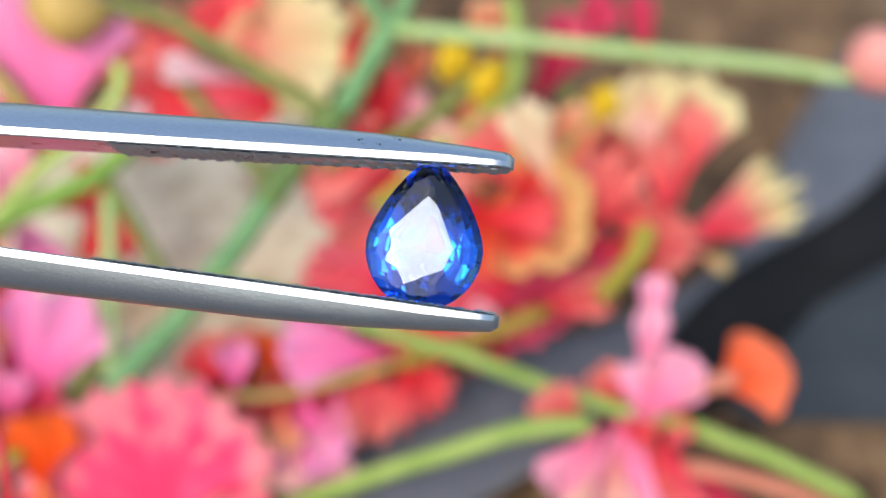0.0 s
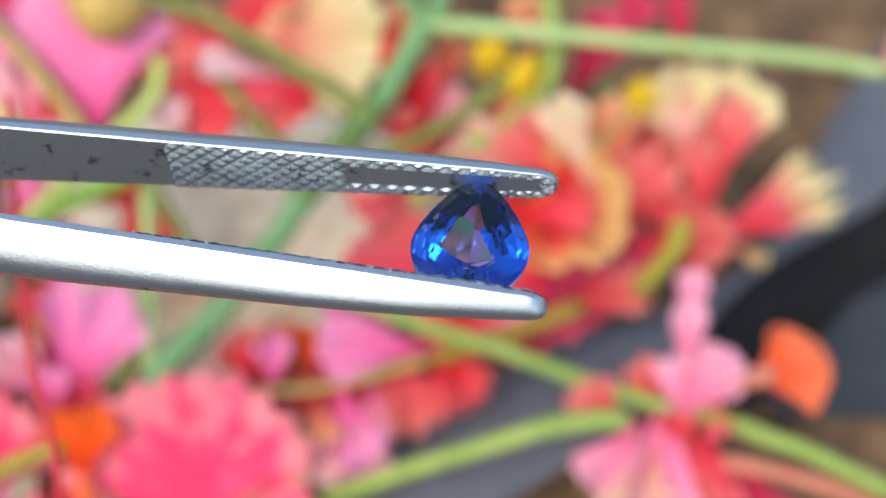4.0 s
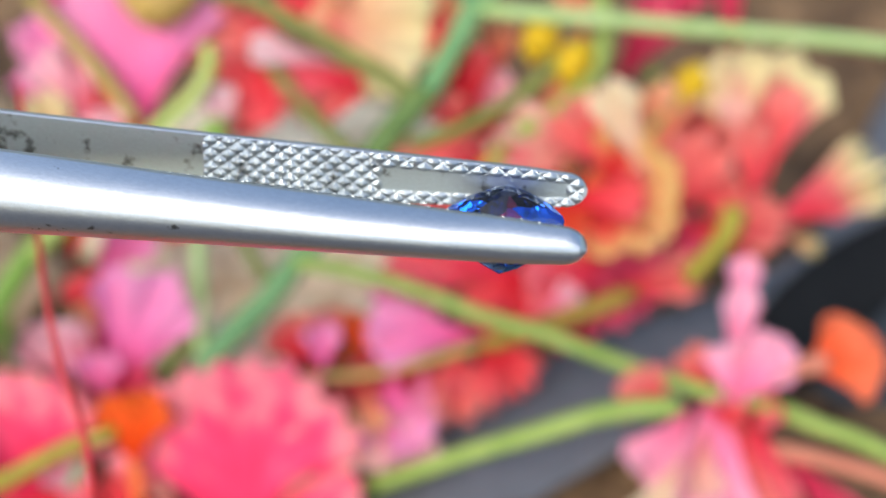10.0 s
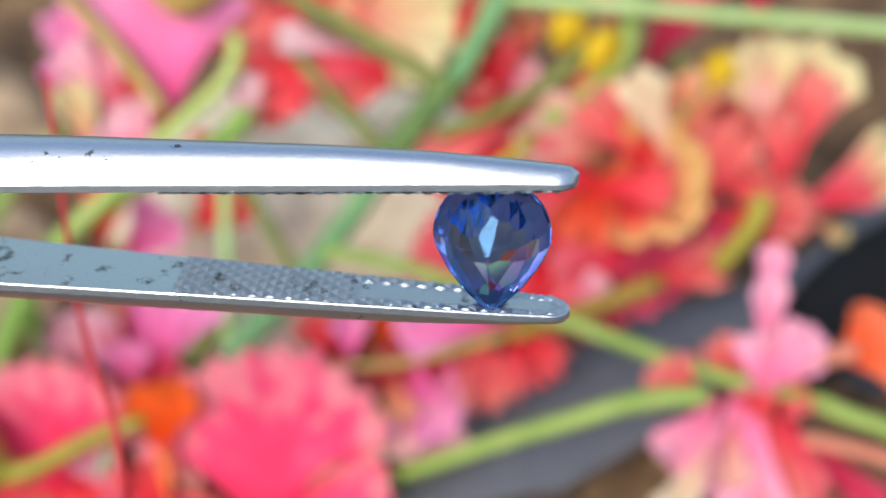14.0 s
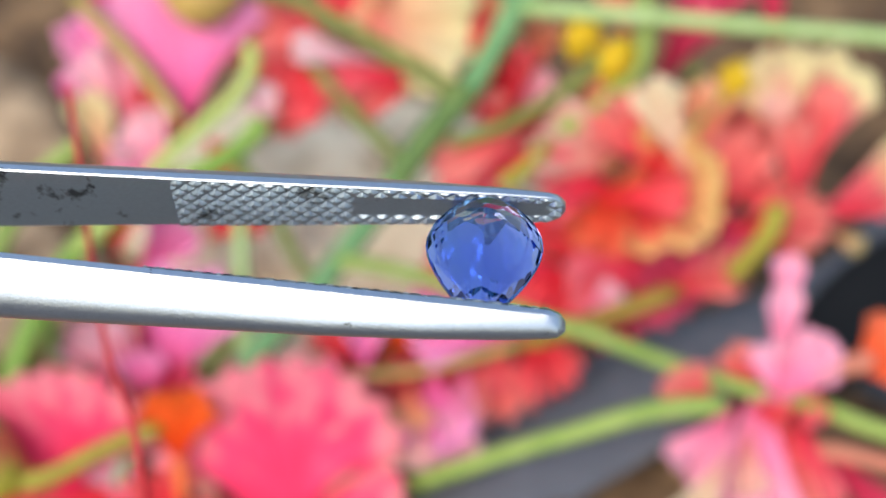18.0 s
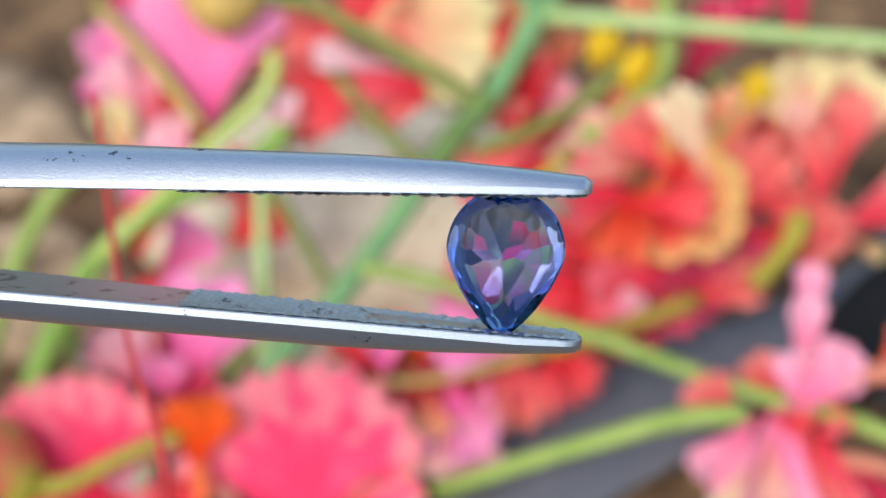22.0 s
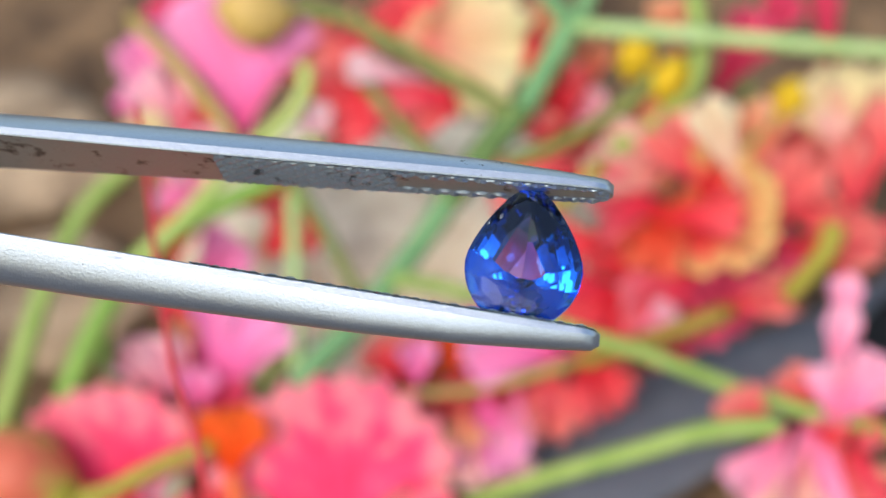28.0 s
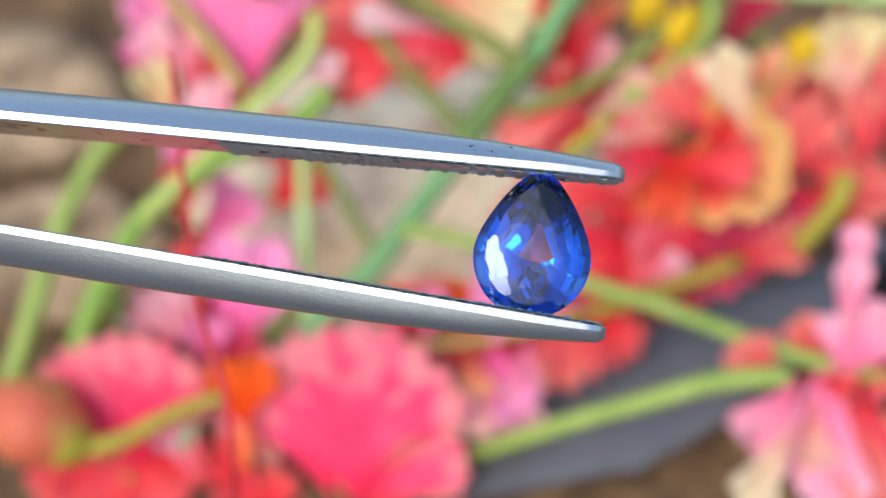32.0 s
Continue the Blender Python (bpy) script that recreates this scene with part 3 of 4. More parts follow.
petal(fl, (-19.8, 22.8), (-29.5, 26.1), 30, PEACH, -6, -4, 0.8, 0.03)
petal(fl, (-18.5, 19.6), (-23.3, 23.1), 34, SALMON, -6, -5, 0.8, 0.03)
petal(fl, (-0.6, 20.5), (3.8, 27.4), 16, RED, -2, 0, 0.5, 0.03)
petal(fl, (0.4, 24.8), (4.3, 30.6), 26, PEACH, -5, -3, 0.6, 0.03)

fl = flower(upper, 5.6, 13.7, -10, 2, "salmon-red half-open flower")
petal(fl, (5.7, 14.7), (4.7, 24.6), 30, RED, -6, -3, 0.9, 0.03)
petal(fl, (5.7, 15.0), (9.7, 21.4), 18, PALE, -8, -6, 0.6, 0.03)
petal(fl, (4.9, 14.0), (2.0, 18.3), 34, SALMON, -5, -3, 0.6, 0.03)
petal(fl, (9.2, 21.5), (9.2, 27.4), 34, PEACH, -7, -5, 0.8, 0.04)
petal(fl, (12.4, 17.9), (-3.2, 9.5), 11, SALMON, -3, -1, 0.7, 0.03)
petal(fl, (11.4, 14.0), (-2.5, 7.5), 13, ROSE, -5, -3, 0.7, 0.03)
petal(fl, (14.0, 16.3), (7.5, 14.7), 20, CRIMSON, -6, -4, 0.6, 0.03)
petal(fl, (19.2, 24.8), (17.0, 31.9), 26, PEACH, -7, -5, 0.6, 0.03)
petal(fl, (11.8, 15.3), (18.7, 21.5), 17, PEACH, -4, -2, 0.6, 0.03)

fl = flower(upper, 17.4, 10.2, 0, 2.8, "flame-red ruffled flower with yellow-edged petals", THROAT)
petal(fl, (19.2, 9.5), (8.8, 14.2), 30, PALESALMON, -4, -1, 0.9, 0.04)
petal(fl, (17.9, 7.9), (8.8, 8.5), 34, ROSE, -6, -3, 1.1, 0.04)
petal(fl, (22.8, 9.2), (16.3, 17.5), 30, SALMON, -3, 0, 0.7, 0.03)
petal(fl, (26.5, 8.4), (21.4, 20.1), 17, WHITECREAM, 2, 5, 0.6, 0.03)
petal(fl, (27.4, 9.2), (27.4, 19.9), 25, PEACH, -4, -2, 1.0, 0.05)
petal(fl, (20.2, 6.2), (25.7, 14.7), 34, FLAME, -2, 2, 0.7, 0.03, 0.7)
petal(fl, (19.6, 6.6), (29.6, 9.8), 30, FLAME, -1, 3, 0.6, 0.03, 0.7)
petal(fl, (19.6, 6.9), (29.5, 3.6), 32, FLAME, 0, 3, 0.6, 0.03, 0.7)
petal(fl, (19.9, 7.2), (23.8, 0.5), 38, FLAME, -1, 2, 0.7, 0.03, 0.7)
petal(fl, (14.7, 6.6), (22.5, 5.9), 40, FLAMERED, -3, 0, 0.7, 0.03, 0.7)
petal(fl, (15.0, 6.2), (26.1, 7.1), 17, RED, 3, 5, 0.3, 0.02)
petal(fl, (17.9, 8.5), (15.0, 0.1), 34, FLAMERED, -5, -3, 0.8, 0.03)
petal(fl, (19.9, 3.3), (32.9, -0.6), 26, CRIMSON, -7, -6, 0.8, 0.04)
petal(fl, (18.6, 2.7), (22.5, -2.5), 40, CRIMSON, -7, -5, 0.8, 0.04)
# crimson in place of red: shade under the flower, put into the petal's colour
petal(fl, (17.3, 2.0), (26.4, -6.0), 36, CRIMSON, -8, -5, 1.0, 0.05)
petal(fl, (21.8, -4.5), (32.2, -1.6), 20, SALMON, -6, -4, 0.8, 0.05)
petal(fl, (21.8, 0.7), (12.7, -5.1), 30, ROSE, -5, -3, 0.8, 0.04)
petal(fl, (13.4, -1.9), (-3.8, -0.3), 19, ROSE, -5, -3, 1.0, 0.03)
petal(fl, (11.4, 4.0), (-0.3, 2.7), 36, SALMON, -8, -6, 1.0, 0.03)
petal(fl, (14.0, 0.1), (7.5, -9.0), 38, RED, -7, -4, 1.0, 0.04)
petal(fl, (14.0, -6.8), (18.3, -3.7), 26, PALE, -3, -2, 0.6, 0.03)
# this lower petal too is crimson to carry the shade beneath the flower
petal(fl, (17.9, -1.9), (15.3, -10.3), 34, CRIMSON, -8, -6, 1.0, 0.05)
petal(fl, (14.7, -2.5), (11.4, 5.3), 46, RED, -10, -9, 0.6, 0.03)
petal(fl, (7.5, -7.7), (10.5, -16.2), 36, RED, -6, -4, 1.2, 0.07)
petal(fl, (4.3, -8.4), (4.3, -18.8), 32, SALMON, -7, -5, 1.2, 0.07)
petal(fl, (29.0, 2.7), (32.6, 14.4), 24, SALMON, -5, -3, 1.0, 0.04)
petal(fl, (32.9, 5.3), (32.2, 17.9), 34, SALMON, -9, -7, 0.6, 0.03)

fl = flower(upper, 36.1, 2.7, -10, 2, "rose and cream fringed flower")
petal(fl, (38.1, 5.9), (40.4, 24.0), 32, CREAMRED, -5, -2, 0.7, 0.04)
petal(fl, (37.8, 11.1), (34.7, 23.1), 28, CREAM, -4, -1, 0.7, 0.05)
petal(fl, (38.4, 5.9), (38.1, 15.7), 18, SALMON, -2, -1, 0.8, 0.03)
petal(fl, (39.7, 7.2), (42.8, 20.2), 13, SALMON, -3, -1, 0.5, 0.03)
petal(fl, (37.4, 9.2), (35.8, 18.9), 15, PALESALMON, -3, -2, 0.4, 0.03)
petal(fl, (37.6, 2.2), (53.6, 10.6), 17, CREAMRED, -5, -3, 1.1, 0.06)
petal(fl, (42.0, 3.0), (46.0, 0.5), 18, CREAM, -6, -5, 0.8, 0.05)
petal(fl, (41.3, 4.6), (49.1, 6.2), 16, ROSE, -3, -2, 0.6, 0.03)
petal(fl, (29.6, 3.0), (42.0, 4.5), 20, SALMON, -6, -4, 0.8, 0.03)
petal(fl, (30.9, 6.6), (37.4, 7.2), 40, SALMON, -7, -5, 0.8, 0.03)
petal(fl, (32.9, 2.7), (40.0, 0.7), 26, SALMON, -8, -6, 0.8, 0.03)
stem(upper, "branch", [(36.5, 5.9), (35.6, 3.0), (33.9, 0.7), (30.8, -2.7)], 3.0, OLIVELIME, -1, 2.2, "short yellow-green flower stalk")
stem(upper, "branch", [(25.1, -4.0), (14.0, -8.1), (7.1, -10.2)], 2.4, OLIVEBROWN, -2, 2.0, "olive-brown side stalk")
stem(upper, "branch", [(7.3, -10.1), (-1.6, -12.6), (-6.8, -13.6), (-14.9, -13.9)], 1.4, TANSTALK, -2, 1.1, "tan side stalk")
stamen(fl, (26.4, 14.4), (31.3, 20.2), -3, 2.3)

fl = flower(upper, 27.0, 20.9, -14, 2, "dark crimson flower behind the others")
petal(fl, (21.5, 18.3), (28.7, 30.0), 18, CRIMSON, -10, -8, 0.7, 0.03)
petal(fl, (36.5, 22.2), (35.2, 33.2), 11, CRIMSON, -10, -8, 0.4, 0.02)
petal(fl, (26.4, 24.8), (32.2, 32.6), 20, CRIMSON, -11, -9, 0.4, 0.02)
stamen(fl, (19.2, 15.7), (13.9, 24.9), -2, 2.4)
stamen(fl, (20.5, 15.7), (17.8, 22.4), -2, 2.6)

fl = flower(upper, -8.1, -11.1, -6, 2.6, "small pink and orange flower, partly closed", THROAT)
petal(fl, (-11.3, -13.9), (-14.6, -6.4), 42, SALMON, -6, -4, 0.6, 0.03)
petal(fl, (-9.4, -12.9), (-9.4, -6.1), 42, FLAMERED, -7, -5, 0.6, 0.03)
petal(fl, (-12.6, -13.9), (-15.3, -8.4), 24, RED, -4, -3, 0.5, 0.02)
petal(fl, (-11.2, -14.2), (-11.2, -7.5), 24, PINK, -3, -1, 0.5, 0.02)
petal(fl, (-13.9, -14.2), (-15.5, -12.3), 40, PINK, -4, -3, 0.5, 0.02)
petal(fl, (-8.1, -12.3), (-5.3, -7.4), 28, ORANGE, -5, -4, 0.5, 0.03)
petal(fl, (7.9, -9.2), (-5.8, -8.5), 21, PINK, -4, -1, 0.7, 0.02)
petal(fl, (4.9, -5.8), (-5.5, -5.1), 18, PINK, -5, -3, 0.7, 0.02)
petal(fl, (0.4, -9.7), (-5.5, -17.8), 46, ROSE, -10, -9, 0.6, 0.03)
petal(fl, (-4.8, -12.9), (-10.0, -17.6), 38, SALMON, -9, -8, 0.6, 0.03)
petal(fl, (-3.5, -12.3), (-2.1, -23.0), 28, PINK, -5, -3, 0.7, 0.02)
petal(fl, (-6.1, -14.6), (-5.5, -20.4), 32, PEACH, -3, -2, 0.6, 0.03)
petal(fl, (0.7, -12.3), (-0.4, -20.4), 22, LIGHTPINK, -5, -4, 0.6, 0.03)
petal(fl, (-5.5, -16.2), (-8.4, -24.3), 40, PALESALMON, -4, -3, 0.6, 0.03)
petal(fl, (-2.9, -16.8), (-0.9, -25.3), 34, PALE, -7, -5, 0.6, 0.03)
petal(fl, (1.0, -11.6), (3.0, -16.8), 34, ROSE, -7, -6, 0.6, 0.03)
petal(fl, (-12.6, -14.2), (-12.0, -20.7), 40, SALMON, -7, -5, 0.7, 0.04)
stem(upper, "branch", [(-9.4, -16.8), (-8.6, -19.8), (-8.3, -22.7)], 2.4, OLIVELIME, -3, 2.0)

# ---- the lower spray: fringed crimson petals, an orange petal and thin stalks ----
lower = spray("flower_spray", "spray of fringed crimson, pink and orange flowers on thin olive stalks", "flower sprays")
fl = flower(lower, -20.4, -30.5, -6, 2, "fringed crimson flower with a salmon edge")
petal(fl, (-19.8, -32.1), (-21.8, -12.5), 58, FRINGE, -2, 2, 0.55, 0.030, 0.5, 18, 96, 22)
petal(fl, (-20.4, -32.4), (-8.6, -22.8), 34, FRINGE, -4, -1, 0.7, 0.04, 0.5, 16, 60, 15)
petal(fl, (-21.7, -32.4), (-28.5, -18.8), 24, FRINGE, -4, -2, 0.6, 0.03)
petal(fl, (-28.2, -31.1), (-30.3, -24.3), 20, PALESALMON, -5, -4, 0.5, 0.03)
petal(fl, (-19.8, -33.1), (-9.4, -28.5), 40, SALMON, -5, -3, 1.0, 0.05)
petal(fl, (-31.5, -31.8), (-36.0, -25.3), 44, RED, -5, -4, 0.7, 0.04)
fl = flower(lower, -45.8, -29.8, -6, 2, "fringed pink flower with a crimson throat")
petal(fl, (-45.8, -28.5), (-46.3, -13.3), 60, FRINGE, -3, 1, 0.55, 0.030, 0.5, 18, 96, 22)
petal(fl, (-44.5, -28.5), (-37.6, -16.2), 26, FRINGE, -4, -2, 0.7, 0.04)
petal(fl, (-46.4, -25.9), (-57.8, -29.8), 44, RED, -5, -3, 1.0, 0.05)
petal(fl, (-47.1, -24.6), (-38.6, -31.8), 44, RED, -5, -4, 0.8, 0.04)
petal(fl, (-38.0, -29.8), (-41.2, -23.3), 26, PALE, -3, -2, 0.6, 0.03)
petal(fl, (-38.0, -35.0), (-54.9, -33.7), 60, RED, -6, -4, 0.8, 0.04)
petal(fl, (-29.5, -36.3), (-31.5, -28.5), 50, RED, -6, -4, 0.8, 0.04)
fl = flower(lower, -32.4, -28.0, -1, 1.4, "single orange petal on a slender claw", ORANGE)
petal(fl, (-32.5, -24.1), (-32.8, -15.5), 40, ORANGE, 2, 4, 0.5, 0.05, 0.3)
petal(fl, (-32.8, -24.3), (-35.0, -17.2), 24, ORANGE, 1, 2, 0.4, 0.05, 0.3)
stem(fl, "claw", [(-32.1, -28.5), (-32.3, -26.3), (-32.6, -23.3)], 1.2, ORANGECLAW, 2, 1.9)
fl = flower(lower, -35.4, -16.2, -10, 2, "magenta-pink flower seen from its side")
petal(fl, (-35.4, -17.2), (-30.0, -1.9), 27, PINK, -5, -1, 0.8, 0.02)
petal(fl, (-37.0, -17.2), (-41.3, -7.7), 22, PALE, -5, -2, 0.8, 0.03)
petal(fl, (-36.0, -16.8), (-37.0, -11.0), 32, PINK, -4, -2, 0.6, 0.02)
petal(fl, (-37.0, -17.6), (-30.8, -12.9), 13, CRIMSON, -2, -1, 0.5, 0.02)
petal(fl, (-35.7, -12.9), (-37.6, -8.7), 26, CRIMSON, -4, -3, 0.5, 0.02)
petal(fl, (-37.3, -9.0), (-38.7, -1.9), 28, RED, -7, -5, 0.6, 0.02)
petal(fl, (-36.0, -10.3), (-38.0, -5.1), 34, PEACH, -6, -5, 0.6, 0.02)
petal(fl, (-39.9, -15.5), (-44.8, -8.1), 26, PALE, -8, -6, 0.6, 0.02)
petal(fl, (-39.9, -1.2), (-38.9, 7.2), 24, RED, -8, -6, 0.6, 0.02)
petal(fl, (-29.5, 1.4), (-23.7, 7.2), 40, RED, -9, -8, 0.6, 0.02)
petal(fl, (-38.0, -2.5), (-31.5, 4.0), 30, PINK, -10, -9, 0.6, 0.02)
stem(lower, "branch", [(-54.2, -26.7), (-50.3, -26.3), (-46.9, -25.4), (-43.7, -23.7), (-39.3, -21.6), (-34.7, -20.0)], 2.3, OLIVELIME, 3, 1.7, "olive bud stalk")
bud = blob("bud", spot(-57.5, -23.3, 3), EU * 1.0 - EV * 0.35, 0.0150, 0.0052, BUDFLAME, lower, "yellow and red swollen bud")
blob("bud_cap", spot(-53.6, -25.6, 3.2), EU * 1.0 - EV * 0.35, 0.0070, 0.0030, OLIVELIME, bud, "green cap of the bud")
stem(lower, "tendril", [(-39.8, -26.6), (-39.5, -25.2), (-38.6, -23.9), (-37.6, -23.2)], 1.3, GREEN, 3, 0.7, "small curled green tendril")
hair = stem(lower, "filament", [(-46.4, 19.6, 40), (-45.4, 13.1, 40), (-44.2, 4.0, 40), (-42.9, -4.8, 40), (-41.3, -12.3, 40), (-38.7, -19.4, 40), (-37.1, -28.5, 38), (-36.5, -33.7, 32), (-36.1, -38.9, 20), (-35.8, -44.1, 6)], 0.45, REDSTALK, 6, 0.75, "long thin red filament")
stem(lower, "branch", [(-45.1, 30.0), (-40.2, 25.1), (-36.3, 20.5), (-32.4, 15.3)], 1.9, TANSTALK, 0, 1.7, "tan flower stalk")
stem(lower, "branch", [(-44.6, 0.1), (-41.5, 3.4), (-37.6, 7.3), (-33.9, 11.4), (-29.4, 15.3), (-25.6, 18.9), (-24.2, 22.2), (-24.6, 24.4)], 1.9, PALELIME, 0, 1.8, "curved pale yellow-green stalk")
stem(lower, "branch", [(-52.3, -15.5), (-50.3, -9.9), (-46.7, -2.9), (-43.8, 1.0), (-39.9, 4.3), (-35.4, 7.3), (-28.2, 10.6), (-24.6, 13.3), (-22.7, 15.7)], 3.0, LEAFGREEN, -1, 2.4, "arched grass-green stalk")
stem(lower, "branch", [(-25.6, 10.8), (-25.4, -0.6), (-25.0, -13.6)], 1.8, PALEGREEN, -3)
stem(lower, "branch", [(-60.7, -20.7), (-59.1, -16.2), (-56.8, -8.6), (-54.2, -0.8), (-51.9, 4.0), (-49.0, 8.5), (-43.8, 13.1)], 2.9, LIME, -4, 2.0, "arched yellow-green stalk")
stem(lower, "branch", [(-46.5, -14.6), (-47.2, -10.3), (-48.0, -5.8)], 1.8, LEAFGREEN, -6)
stem(lower, "branch", [(-33.4, -16.2), (-29.5, -13.6), (-25.9, -8.4)], 2.0, OLIVE, -4)
foot(lower, -35.4, -20.4, 2, 1.8, OLIVE)
foot(lower, -52.3, -15.5, -1, 2.2, LEAFGREEN)
foot(lower, -60.7, -20.7, -4, 2.2, LIME)

# ---- the third spray: a tall pink flower with one orange petal, across the tray ----
third = spray("flower_spray", "spray with a tall pink flower and an orange petal", "flower sprays")
stem(third, "branch", [(-15.9, -30.6, -12), (-8.7, -27.5, -8), (0.0, -24.5, -2), (7.5, -22.1, 2), (14.0, -20.2, 4), (19.9, -18.4, 5), (24.8, -17.5, 5), (30.3, -17.2, 5)], 2.0, LIME, 5, 2.4, "thick yellow-green stalk")
fl = flower(third, 35.8, -16.8, -2, 2, "tall pink flower with pale and salmon petals", SALMONSTALK)
petal(fl, (37.2, -8.1), (37.4, 0.1), 19, LIGHTPINK, 3, 4, 0.2, 0.02)
petal(fl, (36.0, -16.8), (37.2, -3.2), 11, LIGHTPINK, 2, 4, 0.3, 0.01)
petal(fl, (36.9, -12.9), (37.0, -4.8), 12, PALE, 2, 3, 0.2, 0.01)
petal(fl, (36.5, -18.3), (36.0, -9.7), 28, LIGHTPINK, 3, 4, 0.5, 0.02)
petal(fl, (36.7, -17.8), (41.6, -8.9), 22, LIGHTPINK, 4, 5, 0.4, 0.02)
petal(fl, (36.5, -17.5), (42.6, -12.2), 18, LIGHTPINK, 2, 4, 0.5, 0.02)
petal(fl, (34.2, -18.1), (31.3, -10.3), 22, SALMON, 1, 2, 0.5, 0.02)
petal(fl, (39.4, -11.6), (40.2, -19.8), 15, ROSE, 2, 3, 0.5, 0.02)
petal(fl, (29.4, -18.7), (23.8, -14.0), 42, SALMON, 2, 3, 0.4, 0.02)
petal(fl, (31.9, -16.8), (25.7, -25.7), 26, LIGHTPINK, 0, 2, 0.6, 0.03)
petal(fl, (34.2, -13.6), (31.5, -29.2), 17, LIGHTPINK, 2, 3, 0.6, 0.02)
petal(fl, (35.2, -14.2), (35.0, -32.8), 16, LIGHTPINK, 3, 4, 0.6, 0.02)
petal(fl, (36.3, -14.2), (38.5, -32.1), 14, SALMON, 2, 3, 0.6, 0.02)
petal(fl, (38.2, -16.2), (41.2, -29.8), 15, ROSE, 1, 2, 0.5, 0.02)
petal(fl, (32.9, -19.4), (33.0, -27.9), 20, PALESALMON, 4, 5, 0.4, 0.02)
petal(fl, (32.4, -17.4), (37.8, -18.9), 22, RED, 5, 5, 0.4, 0.02)
petal(fl, (31.1, -22.0), (25.0, -32.8), 17, WHITECREAM, 5, 7, 0.5, 0.02)
petal(fl, (39.4, -20.1), (50.4, -31.5), 11, CRIMSON, 0, 1, 0.5, 0.03)
petal(fl, (39.1, -20.7), (41.3, -34.1), 20, ROSE, 0, 1, 0.5, 0.03)
stem(third, "branch", [(40.0, -22.2), (45.2, -23.1), (53.0, -25.2), (62.1, -29.1)], 2.2, SALMONSTALK, 0, 1.8, "salmon-coloured stalk")
fl = flower(third, 43.3, -12.9, -1, 1.4, "orange petal on a salmon claw", SALMONSTALK)
stem(fl, "claw", [(40.4, -13.5, 3), (43.6, -12.8, 3), (47.2, -11.9, 3)], 2.0, SALMONSTALK, 3, 2.6)
petal(fl, (44.5, -13.3), (53.4, -10.7), 46, CORAL, 2, 4, 0.3, 0.012, 0.8)
petal(fl, (44.9, -12.9), (50.4, -7.7), 34, CORAL, 3, 5, 0.3, 0.012, 0.5)
foot(third, 35.8, -18.8, 0, 2.2, LIME)
foot(third, -15.9, -30.6, -12, 2.2, LIME)


# ---- tweezers: two steel arms with knurled, grooved jaws ----
ARM_X = (-112, -100, -85, -70, -55, -42, -32, -26, -20, -14, -10, -6, -3, -1, 1, 2.6, 3.7, 4.3, 4.68, 4.95, 5.1)


def width_at(x):
    d = 5.1 - x
    body = np.interp(d, (0, 4, 13.5, 23, 32, 60, 117), (1.95, 2.55, 3.35, 4.1, 4.9, 7.5, 8.0))
    return body * (1 if d > 1.2 else math.sqrt(max(1 - (1 - d / 1.2) ** 2, 0.04)))


def thick_at(x):
    d = 5.1 - x
    body = np.interp(d, (0, 3, 8, 14, 30, 60, 117), (0.95, 1.30, 1.75, 2.05, 2.35, 2.3, 1.8))
    return body * (1 if d > 0.42 else 0.72 + 0.66 * d)


def inner_at(x):
    """How far an arm's flat inner side lies from the middle."""
    return 0.19 + float(np.interp(x, (-112, -100, -85, -70, -45, -30, -12, 5.1), (-0.17, 0.9, 2.4, 2.9, 2.42, 2.9, 3.52, 4.14)))


def arm(parent, sign, material, label):
    xs = []
    for a, b in zip(ARM_X, ARM_X[1:]):
        xs += [a + (b - a) * k / 4 for k in range(4)]
    xs.append(5.1)
    arc = 33
    verts, faces = [], []
    for x in xs:
        hw, th, zi = width_at(x) / 2, thick_at(x), inner_at(x)
        e = min(0.5, th * 0.36)
        sec = [(-hw + 0.08, 0.0), (-hw, 0.08), (-hw, e)]
        for k in range(1, arc):
            y = 2 * k / arc - 1
            sec.append((hw * y, e + (th - e) * (1 - abs(y) ** 2.15)))
        sec += [(hw, e), (hw, 0.08), (hw - 0.08, 0.0)]
        for y, z in sec:
            verts.append(Vector((x, y, sign * (zi + z))) * MM)
    n = len(sec)
    for i in range(len(xs) - 1):
        for k in range(n):
            a, b = i * n + k, i * n + (k + 1) % n
            faces.append((a, b, b + n, a + n) if sign > 0 else (a + n, b + n, b, a))
    ends = [tuple(range(n)), tuple(reversed(range((len(xs) - 1) * n, len(xs) * n)))]
    faces += ends if sign < 0 else [tuple(reversed(f)) for f in ends]
    me = mesh_of("arm", verts, faces)
    me.set_sharp_from_angle(angle=radians(19))
    ob = part("arm", me, material, parent, label)
    face(ob, sign)
    grip(ob, sign)
    return ob


def face(parent, sign):
    """The plain flat inner side behind the knurling."""
    xs = [-40 + 0.7 * k for k in range(31)]
    verts, faces = [], []
    for x in xs:
        hw = width_at(x) / 2 - 0.12
        for y in (-hw, -hw / 2, 0, hw / 2, hw):
            verts.append(Vector((x, y, sign * (inner_at(x) - 0.012))) * MM)
    for i in range(len(xs) - 1):
        for k in range(4):
            a = i * 5 + k
            q = (a, a + 1, a + 6, a + 5)
            faces.append(q if sign < 0 else tuple(reversed(q)))
    part("inner_face", mesh_of("inner_face", verts, faces), STEEL_IN, parent, "flat steel face with dark stains")


